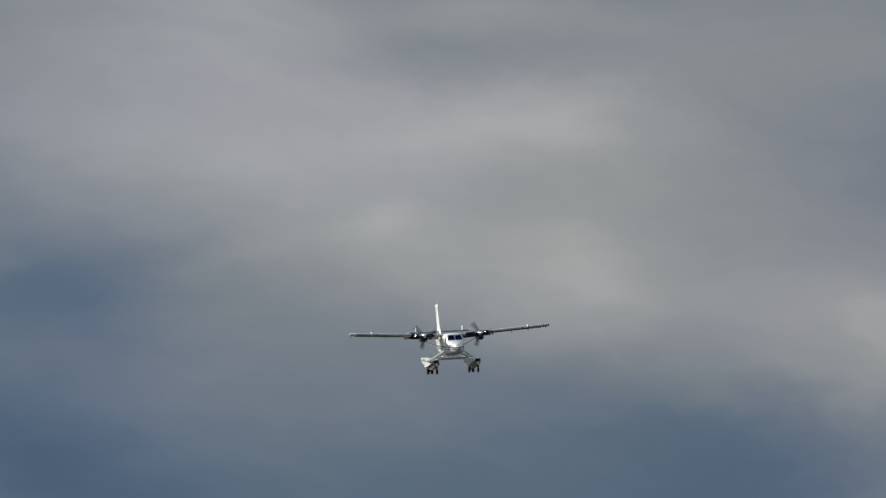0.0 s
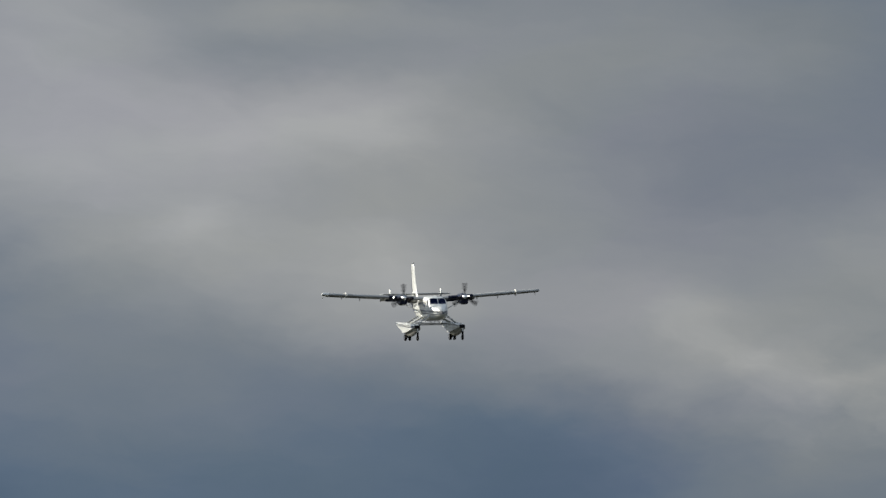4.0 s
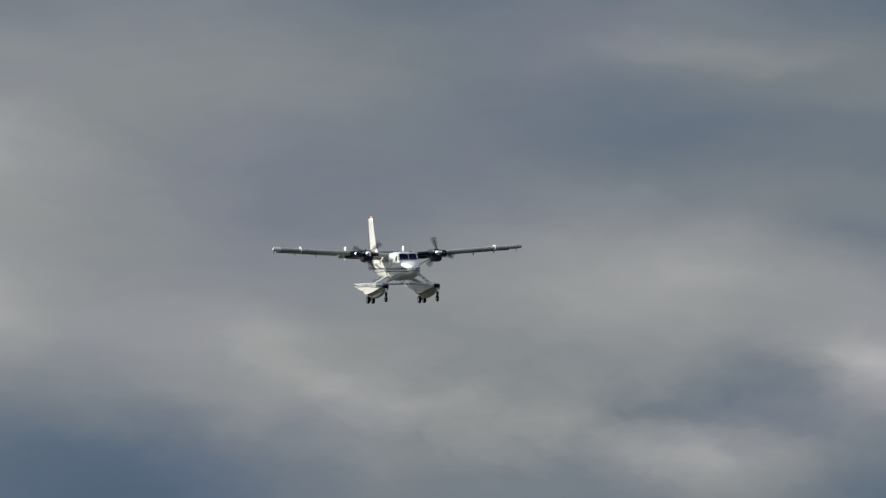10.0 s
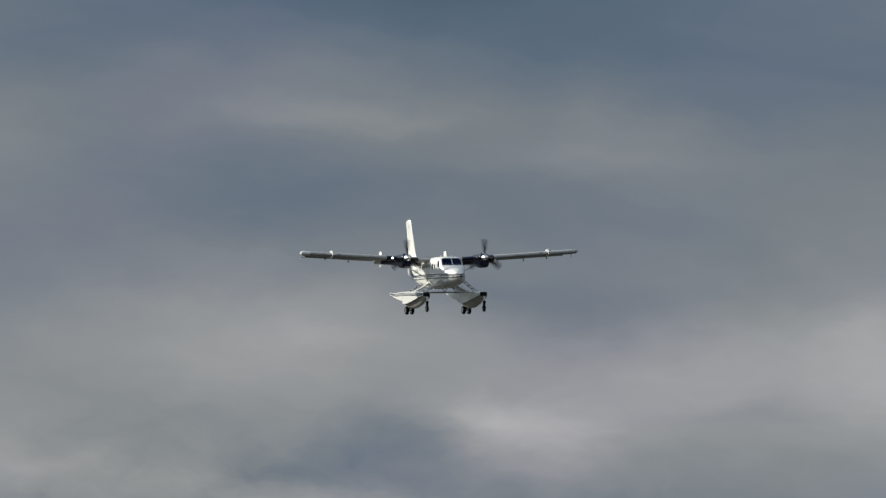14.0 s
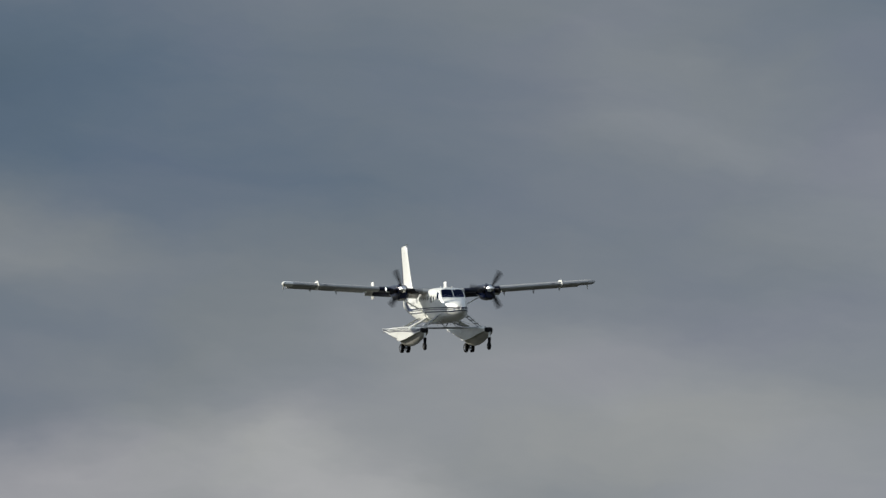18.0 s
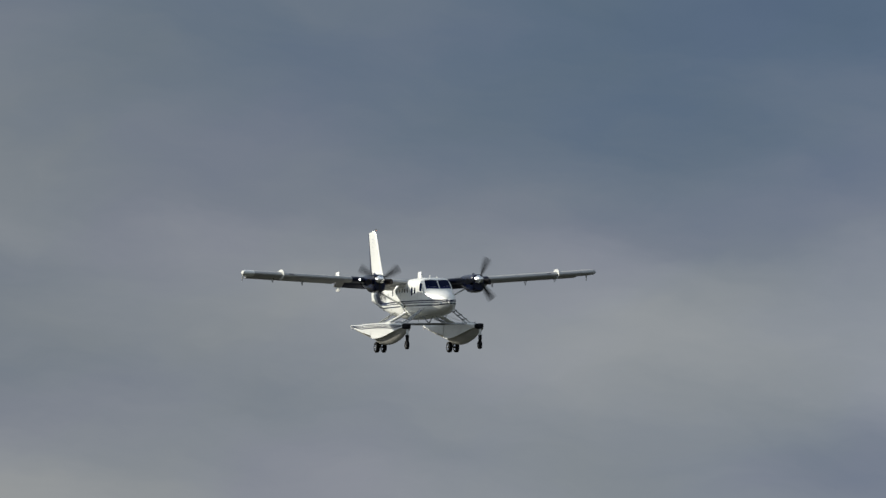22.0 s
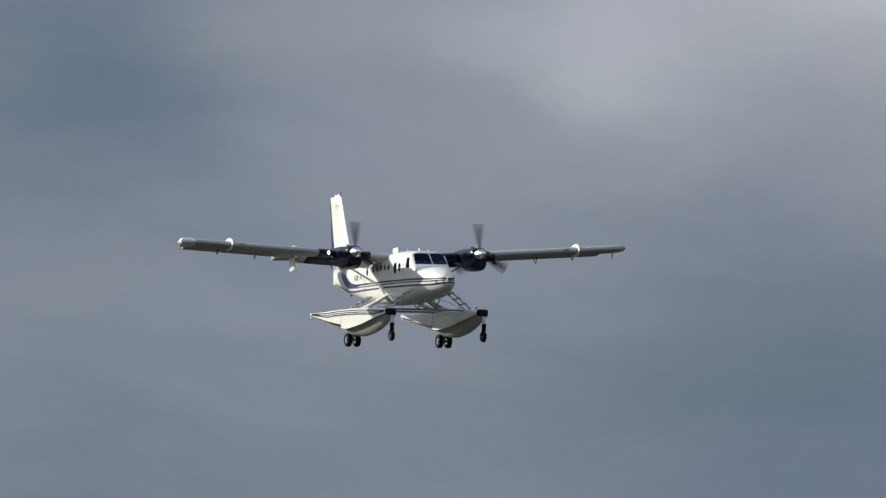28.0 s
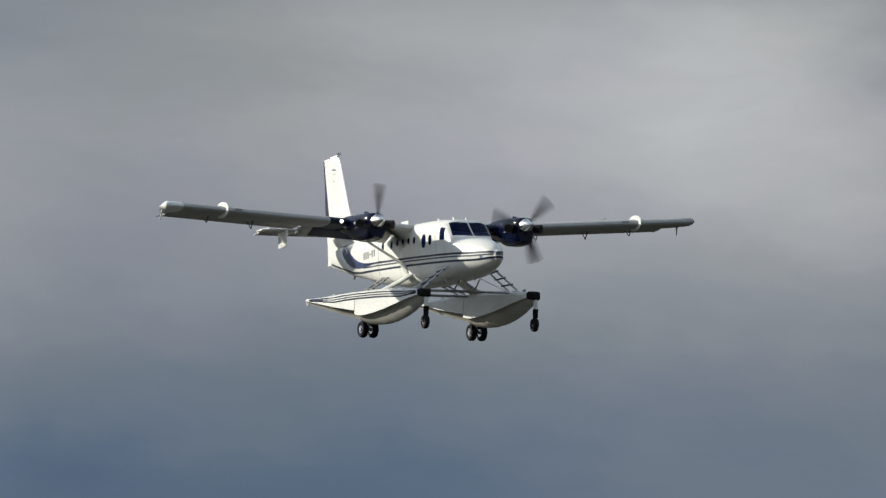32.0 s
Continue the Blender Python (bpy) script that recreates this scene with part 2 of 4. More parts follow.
# and it is brightest round the sun
glare = w.math("POWER", w.math("MAXIMUM", w.vec("DOT_PRODUCT", way, tuple(SUN_TO)), 0.0), 9.0)
lit = w.math("MULTIPLY_ADD", glare, 1.8, lit)
tone = w.vec("MULTIPLY", tone, w.vec("MULTIPLY", (1.0, 1.0, 1.0), lit))
blue = w.vec("MULTIPLY", sky.outputs[0], (0.09, 0.09, 0.09))
back = w.add("ShaderNodeBackground")
w.feed(back.inputs[0], w.mix(open_sky, tone, blue))
back.inputs[1].default_value = 1.0
out = w.add("ShaderNodeOutputWorld")
world.node_tree.links.new(back.outputs[0], out.inputs[0])


# ---- materials ----
def surface(name, colour, rough=0.4, metal=0.0, coat=0.0, wear=0.12, grain=9.0, bump=0.0, glow=None, streak=(1, 1, 1), gloss=0.5):
    """A painted, metal or rubber surface with broad stains and fine grain, in metres."""
    m = bpy.data.materials.new(name)
    m.use_nodes = True
    n = Nodes(m.node_tree)
    at = n.vec("MULTIPLY", n.add("ShaderNodeTexCoord").outputs["Object"], streak)
    stain = n.noise(at, 0.9, 4.0, 0.6, 0.4)
    fine = n.noise(at, grain, 3.0, 0.6)
    blend = n.math("ADD", n.math("MULTIPLY", stain.outputs["Fac"], 0.65), n.math("MULTIPLY", fine.outputs["Fac"], 0.35))
    low = tuple(c * (1 - wear) for c in colour)
    high = tuple(min(1, c * (1 + 0.5 * wear)) for c in colour)
    b = n.add("ShaderNodeBsdfPrincipled")
    n.feed(b.inputs["Base Color"], n.ramp(blend, [(0.35, low), (0.62, high)]))
    n.feed(b.inputs["Roughness"], n.math("MULTIPLY_ADD", fine.outputs["Fac"], 0.16, rough - 0.08))
    b.inputs["Metallic"].default_value, b.inputs["Coat Weight"].default_value, b.inputs["Coat Roughness"].default_value = metal, coat, 0.3
    b.inputs["Specular IOR Level"].default_value = gloss
    if bump:
        relief = n.add("ShaderNodeBump")
        relief.inputs["Distance"].default_value, relief.inputs["Strength"].default_value = bump, 0.5
        n.feed(relief.inputs["Height"], blend)
        n.feed(b.inputs["Normal"], relief.outputs[0])
    if glow:
        b.inputs["Emission Color"].default_value, b.inputs["Emission Strength"].default_value = (*glow[0], 1), glow[1]
    o = n.add("ShaderNodeOutputMaterial")
    m.node_tree.links.new(b.outputs[0], o.inputs[0])
    return m


WHITE = surface("white_paint", (0.80, 0.80, 0.755), 0.40, coat=0.3, wear=0.09, bump=0.0008, streak=(0.35, 1, 1))
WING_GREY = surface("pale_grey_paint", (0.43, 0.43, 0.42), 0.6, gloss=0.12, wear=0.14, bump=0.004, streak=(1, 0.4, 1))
HULL = surface("float_paint", (0.80, 0.80, 0.755), 0.36, coat=0.3, wear=0.14, bump=0.001, streak=(0.4, 1, 1))
# the float paint darkened, to stand for the shade under the floats
HULL_SHADED = surface("float_bottom_shade", (0.43, 0.42, 0.38), 0.62, gloss=0.12, wear=0.22, bump=0.004, streak=(0.4, 1, 1))
NAVY = surface("navy_paint", (0.0016, 0.0046, 0.025), 0.15, coat=0.0, wear=0.3, gloss=0.3)
STRIPE = surface("navy_stripe", (0.006, 0.011, 0.038), 0.4, wear=0.2, gloss=0.3)
SWOOSH = surface("blue_stripe", (0.030, 0.045, 0.115), 0.4, wear=0.2, gloss=0.3)
STRIPE_GREY = surface("grey_blue_stripe", (0.20, 0.25, 0.36), 0.34, coat=0.3, wear=0.15)
GLASS = surface("tinted_glass", (0.0035, 0.009, 0.036), 0.06, wear=0.3, gloss=0.03)
CHROME = surface("polished_metal", (0.83, 0.83, 0.85), 0.11, metal=1.0, wear=0.08)
SPINNER = surface("satin_metal", (0.86, 0.85, 0.83), 0.24, metal=1.0, wear=0.06)
STEEL = surface("brushed_metal", (0.42, 0.42, 0.43), 0.38, metal=0.8, wear=0.2)
BROWN_METAL = surface("heat_tinted_metal", (0.085, 0.066, 0.054), 0.36, metal=0.9, wear=0.4)
GLARE = surface("dark_blue_matt_paint", (0.006, 0.012, 0.06), 0.55, wear=0.2, gloss=0.1)
NAVY_MATT = surface("worn_navy_paint", (0.0016, 0.0042, 0.02), 0.5, wear=0.3, gloss=0.15)
SOOT = surface("sooty_metal", (0.035, 0.033, 0.034), 0.55, metal=0.5, wear=0.4)
SEAM = surface("grey_seam", (0.34, 0.335, 0.32), 0.6, wear=0.3)
RUBBER = surface("black_rubber", (0.008, 0.008, 0.009), 0.8, wear=0.3, bump=0.003, gloss=0.2)
BLADE = surface("black_blade", (0.016, 0.016, 0.018), 0.55, wear=0.3, gloss=0.25)
DARK = surface("dark_opening", (0.006, 0.006, 0.007), 0.9, wear=0.2)
LAMP = surface("lit_lamp", (0.9, 0.9, 0.88), 0.2, wear=0.0, glow=((1.0, 0.97, 0.9), 9.0))
RED_LAMP = surface("lit_red_lamp", (0.8, 0.05, 0.03), 0.2, wear=0.0, glow=((1.0, 0.12, 0.06), 9.0))
RAIL = surface("pale_grey_rail", (0.58, 0.59, 0.58), 0.42, metal=0.0, wear=0.25)
LADDER = surface("dark_grey_paint", (0.10, 0.105, 0.115), 0.5, wear=0.25)
GREEN_GLASS = surface("green_lamp_glass", (0.10, 0.55, 0.22), 0.15, wear=0.1, glow=((0.2, 1.0, 0.4), 0.25))
FEATHER = surface("dark_feather", (0.008, 0.008, 0.008), 0.7, wear=0.4, grain=60)


# ---- mesh helpers ----
def part(name, bm, material, parent, label="", sharp=34):
    mesh = bpy.data.meshes.new(name)
    bmesh.ops.recalc_face_normals(bm, faces=bm.faces[:])
    bm.to_mesh(mesh)
    bm.free()
    mesh.materials.append(material)
    mesh.polygons.foreach_set("use_smooth", [True] * len(mesh.polygons))
    mesh.set_sharp_from_angle(angle=radians(sharp))
    ob = new(name, mesh)
    ob.parent = parent
    if label:
        tagged(ob, label)
    return ob


def loft(rings, closed=True, caps=True, bm=None):
    """A skin over rings of equally many points."""
    bm = bm or bmesh.new()
    rows = [[bm.verts.new(p) for p in ring] for ring in rings]
    n = len(rows[0])
    for a, b in zip(rows, rows[1:]):
        for i in range(n if closed else n - 1):
            j = (i + 1) % n
            bm.faces.new((a[i], a[j], b[j], b[i]))
    if caps and closed:
        bm.faces.new(rows[0][::-1]), bm.faces.new(rows[-1])
    return bm


def tube(a, b, r0, r1=None, n=10, squash=1.0, bm=None):
    """A rod from a to b; squash flattens it across the flow (x stays long)."""
    a, b = Vector(a), Vector(b)
    r1 = r0 if r1 is None else r1
    along = (b - a).normalized()
    side = Vector((1, 0, 0)) - along * along.x
    side = side.normalized() if side.length > 0.05 else Vector((0, 1, 0))
    other = along.cross(side)
    ring = lambda c, r: [c + side * (math.cos(k * math.tau / n) * r) + other * (math.sin(k * math.tau / n) * r * squash) for k in range(n)]
    return loft([ring(a, r0), ring(b, r1)], bm=bm)


def lathe(profile, axis="x", n=24, at=(0, 0, 0), bm=None):
    """A turned body: profile of (along, radius)."""
    rings = []
    for along, r in profile:
        ring = []
        for k in range(n):
            c, s = math.cos(k * math.tau / n) * r, math.sin(k * math.tau / n) * r
            ring.append(Vector(at) + Vector((along, c, s) if axis == "x" else (c, along, s)))
        rings.append(ring)
    return loft(rings, bm=bm)


def box(lo, hi, bm=None):
    bm = bm or bmesh.new()
    (x0, y0, z0), (x1, y1, z1) = lo, hi
    return loft([[(x0, y0, z0), (x1, y0, z0), (x1, y1, z0), (x0, y1, z0)], [(x0, y0, z1), (x1, y0, z1), (x1, y1, z1), (x0, y1, z1)]], bm=bm)


def smooth_table(rows, step=0.05, spread=3):
    """Columns over x, from a few stations, as smooth functions of x."""
    rows = sorted(rows)
    xs = np.arange(rows[0][0], rows[-1][0] + step / 2, step)
    table = np.array(rows, float)
    cols = []
    for k in range(1, table.shape[1]):
        v = np.interp(xs, table[:, 0], table[:, k])
        pad = np.concatenate([np.full(spread, v[0]), v, np.full(spread, v[-1])])
        cols.append(np.convolve(pad, np.ones(2 * spread + 1) / (2 * spread + 1), "valid"))
    return lambda x: [float(np.interp(x, xs, c)) for c in cols]


# ---- the seaplane: x forward, y to its left wing, z up, origin at the wing's leading edge ----
plane = new("seaplane")
tagged(plane, "white twin-engined high-wing propeller seaplane with navy engines, on wheeled floats, flying", "seaplane")

# fuselage stations: x, bottom, top, half width, squareness
BODY = smooth_table([
    (5.30, -1.97, -1.86, 0.04, 2.0), (5.28, -2.06, -1.77, 0.11, 2.0), (5.24, -2.12, -1.69, 0.17, 2.1), (5.16, -2.18, -1.60, 0.24, 2.1), (5.00, -2.23, -1.49, 0.32, 2.15), (4.75, -2.28, -1.38, 0.42, 2.2),
    (4.40, -2.33, -1.26, 0.53, 2.3), (4.00, -2.36, -1.17, 0.65, 2.4), (3.55, -2.38, -1.07, 0.77, 2.7), (3.30, -2.385, -1.00, 0.815, 3.2),
    (2.80, -2.385, -0.47, 0.85, 3.9), (2.64, -2.385, -0.385, 0.86, 4.0), (1.60, -2.385, -0.27, 0.875, 4.0), (0.50, -2.37, -0.20, 0.875, 4.0),
    (-1.00, -2.29, -0.15, 0.875, 4.0), (-2.00, -2.13, -0.13, 0.875, 3.8), (-3.00, -1.97, -0.13, 0.86, 3.6), (-4.00, -1.76, -0.13, 0.80, 3.2), (-5.00, -1.53, -0.13, 0.70, 3.0),
    (-6.00, -1.33, -0.13, 0.57, 2.7), (-7.00, -1.08, -0.13, 0.42, 2.5), (-8.00, -0.84, -0.13, 0.25, 2.3), (-8.40, -0.74, -0.15, 0.14, 2.2)], 0.04, 2)


def body_ring(x, n=56):
    lo, hi, half, square = BODY(x)
    zc, hh, ring = (lo + hi) / 2, (hi - lo) / 2, []
    for k in range(n):
        c, s = math.cos(k * math.tau / n), math.sin(k * math.tau / n)
        ring.append((x, half * math.copysign(abs(c) ** (2 / square), c), zc + hh * math.copysign(abs(s) ** (2 / square), s)))
    return ring


def body_side(x, z, out=0.005):
    """The half width of the fuselage at a station and a height."""
    lo, hi, half, square = BODY(x)
    k = min(1.0, abs(z - (lo + hi) / 2) / ((hi - lo) / 2))
    return half * max(0.0, 1 - k ** square) ** (1 / square) + out


def body_top(x, y, out=0.006):
    lo, hi, half, square = BODY(x)
    k = min(1.0, abs(y) / half)
    return (lo + hi) / 2 + (hi - lo) / 2 * max(0.0, 1 - k ** square) ** (1 / square) + out


def side_patch(outline_rows, side, out=0.006, thick=0.0):
    """A sheet on the fuselage side from rows of (x, z low, z high)."""
    rings = [[(x, side * body_side(x, z0 + (z1 - z0) * k / 4, out), z0 + (z1 - z0) * k / 4) for k in range(5)] for x, z0, z1 in outline_rows]
    return loft(rings, closed=False)


def top_patch(rows, cols, out=0.008):
    rings = [[(x, y, body_top(x, y, out)) for y in np.linspace(y0, y1, cols)] for x, y0, y1 in rows]
    return loft(rings, closed=False)


stations = sorted({round(v, 3) for v in list(np.arange(-8.4, 2.2, 0.2)) + list(np.arange(2.2, 4.2, 0.06)) + list(np.arange(4.2, 5.0, 0.05)) + list(np.arange(5.0, 5.30, 0.016)) + [5.30]})


def nose_cap(y, z):
    """How far the rounded tip stands out before the last station."""
    lo, hi, half, square = BODY(5.30)
    q = (y / half) ** 2 + ((z - (lo + hi) / 2) / ((hi - lo) / 2)) ** 2
    return 0.09 * math.sqrt(max(0.0, 1 - q))


rings = [body_ring(x) for x in stations]
lo, hi, half, square = BODY(5.30)
for k in (0.96, 0.88, 0.76, 0.6, 0.4, 0.2, 0.04):
    rings.append([(5.30 + 0.09 * math.sqrt(1 - k * k), y * k, (lo + hi) / 2 + (z - (lo + hi) / 2) * k) for x, y, z in body_ring(5.30)])
fuselage = part("fuselage", loft(rings), WHITE, plane, "white painted metal fuselage with dark stripes")

# windshield: two front panes and a slim corner pane on each side
for side in (1, -1):
    def raked(v0, v1, out):
        """A sheet on the raked front: across from the middle post, v from the roof (0) down to the nose (1)."""
        rings = []
        for v in np.linspace(v0, v1, 12):
            ring = []
            for u in np.linspace(0, 1, 11):
                x_top, x_low, y = 2.84 - 0.11 * u * u, 3.28 - 0.20 * u * u, side * (0.025 + (0.63 + 0.045 * min(v, 1)) * u)
                x = x_top + (x_low - x_top) * v
                ring.append((x, y, body_top(x, y, out)))
            rings.append(ring)
        return loft(rings, closed=False)
    part("windshield_pane", raked(0.0, 0.86, 0.008), GLASS, fuselage, "dark raked windshield pane")
    part("glare_band", raked(0.865, 1.20, 0.006), GLARE, fuselage, "navy glare band under the windshield")
    rows = [(2.40 + 0.36 * k / 6, -1.06 - 0.006 * k, -0.62 - 0.012 * k) for k in range(7)]
    part("cockpit_window", side_patch(rows, side), GLASS, fuselage, "dark cockpit side window")
    for x, half, low, high in ((1.63, 0.13, -1.14, -0.80), (1.11, 0.17, -1.18, -0.72), (0.32, 0.09, -0.95, -0.72), (-0.15, 0.09, -0.91, -0.69), (-0.60, 0.09, -0.87, -0.67), (-1.08, 0.09, -0.86, -0.65), (-1.57, 0.09, -0.90, -0.63), (-2.31, 0.10, -0.92, -0.60)):
        mid, tall = (low + high) / 2, (high - low) / 2
        rows = []
        for k in range(9):
            u = -1 + k / 4
            t = max(0.05, (1 - abs(u) ** 3)) ** (1 / 3)
            rows.append((x + u * half, mid - tall * t, mid + tall * t))
        pane = part("cabin_window", side_patch(rows, side, 0.004), GLASS, fuselage)
    # the cabin door's seam and handle
    seam = loft([[(x, side * body_side(x, z, 0.003), z) for x in (-2.71, -2.69)] for z in np.linspace(-1.9, -0.45, 12)], closed=False)
    part("door_seam", seam, SOOT, fuselage)
    part("door_handle", box((-2.62, side * 0.872 - 0.02, -1.24), (-2.48, side * 0.872 + 0.02, -1.20)), SOOT, fuselage)


# three stripes run from the nose to the tail and sweep up to the fin
def stripe_mid(x):
    return float(np.interp(x, [-8.2, -7.0, -5.6, -4.6, -3.7, 0.0, 2.95, 4.3, 5.3], [-0.52, -0.80, -1.12, -1.25, -1.31, -1.53, -1.74, -1.85, -1.90]))


def nose_x(y, z):
    """Where the nose reaches a half width y at a height z."""
    lo, hi = 4.2, 5.30
    for _ in range(24):
        mid = (lo + hi) / 2
        lo, hi = (mid, hi) if body_side(mid, z, 0) > y else (lo, mid)
    return lo


for side in (1, -1):
    for shift, half, mat in ((0.135, 0.033, STRIPE), (0.035, 0.022, STRIPE), (-0.115, 0.034, STRIPE)):
        start = -8.2 if shift < 0 else -4.2
        rows = [(x, stripe_mid(x) + shift - half, stripe_mid(x) + shift + half) for x in np.linspace(start, 4.5, 100)]
        rings = [[(x, side * body_side(x, z0 + (z1 - z0) * k / 4, 0.005), z0 + (z1 - z0) * k / 4) for k in range(5)] for x, z0, z1 in rows]
        for u in np.linspace(0.98, 0.0, 26):
            ring = []
            for k in range(5):
                z = stripe_mid(4.5 + 0.8 * (1 - u)) + shift * (0.62 + 0.38 * u) + half * (k / 2 - 1)
                y = u * body_side(4.5, z, 0)
                ring.append((nose_x(y, z) + nose_cap(y, z) + 0.006, side * (y + 0.006 * u), z))
            rings.append(ring)
        part("stripe", loft(rings, closed=False), mat, fuselage, "dark navy painted stripe")
    part("nose_light", side_patch([(4.72, -1.95, -1.83), (4.84, -1.96, -1.84)], side, 0.007), STRIPE_GREY, fuselage)
    # the broad swoosh behind the cabin
    rows = []
    for x in np.linspace(-2.6, -6.9, 44):
        top = float(np.interp(-x, [2.6, 3.4, 4.1, 4.7, 5.2, 5.7, 6.1, 6.5, 6.9], [-1.21, -1.17, -1.09, -0.96, -0.78, -0.52, -0.26, 0.05, 0.4]))
        low = float(np.interp(-x, [2.6, 3.4, 4.1, 4.7, 5.2, 5.7, 6.1, 6.5, 6.9], [-1.245, -1.24, -1.24, -1.21, -1.14, -1.00, -0.82, -0.56, -0.20]))
        rows.append((x, low, min(top, BODY(x)[1] - 0.02)))
    part("swoosh", side_patch([r for r in rows if r[2] > r[1] + 0.01], side, 0.005), SWOOSH, fuselage, "blue curved swoosh")
    # the registration, as plain bars
    for k in range(6):
        x = -3.02 - 0.2 * k
        bar = [(x, -0.98, -0.74), (x - 0.085, -0.98, -0.74)] if k != 2 else [(x + 0.03, -0.88, -0.84), (x - 0.09, -0.88, -0.84)]
        part("marking_bar", side_patch(bar, side, 0.005), STRIPE, fuselage)
# skin joints round the body, a baggage door in the nose, steps and drains under the belly
for x in (2.06, 0.72, -0.9, -3.55, -5.2):
    rings = [[tuple(v * 1.0 for v in p) for p in body_ring(x + d)] for d in (-0.006, 0.006)]
    lo, hi, half, square = BODY(x)
    grown = [[(px, py * (1 + 0.004 / half), (lo + hi) / 2 + (pz - (lo + hi) / 2) * (1 + 0.006 / (hi - lo))) for px, py, pz in ring] for ring in rings]
    part("skin_joint", loft(grown, caps=False), SEAM, fuselage)
for side in (1, -1):
    for x0, x1, z0, z1 in ((2.12, 2.78, -1.98, -0.56),):
        for a, b, c, d in ((x0, x0 + 0.014, z0, z1), (x1 - 0.014, x1, z0, z1), (x0, x1, z0 - 0.007, z0 + 0.007), (x0, x1, z1 - 0.007, z1 + 0.007)):
            part("hatch_seam", side_patch([(x, c, d) for x in np.linspace(a, b, 2 if b - a < 0.1 else 8)], side, 0.0035), SEAM, fuselage)
    # a row of four small bright dashes added low on each side
    for k in range(4):
        part("bright_dash", side_patch([(1.9 - 0.26 * k, -2.21, -2.17), (1.74 - 0.26 * k, -2.21, -2.17)], side, 0.006), CHROME, fuselage, "small bright dash low on the side")
part("antenna", tube((1.7, 0, -0.30), (1.66, 0, -0.17), 0.05, 0.035, squash=0.5), WHITE, fuselage, "white blade antenna")
part("antenna", tube((2.50, 0.12, -0.40), (2.48, 0.12, -0.29), 0.05, 0.04), WHITE, fuselage, "small white antenna stub")
part("antenna", tube((0.9, -0.2, -0.25), (0.86, -0.2, -0.14), 0.05, 0.035, squash=0.5), WHITE, fuselage, "white blade antenna")
part("tail_skid", tube((-6.6, 0, -1.12), (-6.75, 0, -1.3), 0.05, 0.035), STEEL, fuselage)
for k, (x, y, z) in enumerate(((1.6, 0.2, -2.39), (0.2, -0.25, -2.38), (3.2, 0.1, -2.385))):
    part("belly_antenna", tube((x, y, z + 0.03), (x - 0.06, y, z - 0.16), 0.05, 0.03, squash=0.3), STEEL, fuselage)
part("wiper", tube((3.24, -0.12, -0.98), (2.98, -0.42, -0.70), 0.012), SOOT, fuselage)


# ---- wing ----
def wing_z(y):
    return -0.43 + 0.062 * max(0.9, abs(y))


def foil(chord, thick, n=14, cut=1.0, camber=0.02):
    """An aerofoil from the trailing edge over the top to the nose and back below, up to cut of the chord."""
    pts = []
    for k in range(2 * n + 1):
        s = math.cos(math.pi * k / n)
        u = (1 + s) / 2 * cut
        t = 5 * thick * (0.2969 * math.sqrt(u) - 0.126 * u - 0.3516 * u * u + 0.2843 * u ** 3 - 0.1036 * u ** 4)
        mean = camber * 4 * u * (1 - u)
        pts.append((-u * chord, (mean + t if k <= n else mean - t) * chord))
    return pts[:-1]


def wing_ring(y, chord=1.98, thick=0.165, back=0.0, cut=1.0, lift=0.0):
    return [(px - back, y, wing_z(y) + pz + lift) for px, pz in foil(chord, thick, cut=cut)]


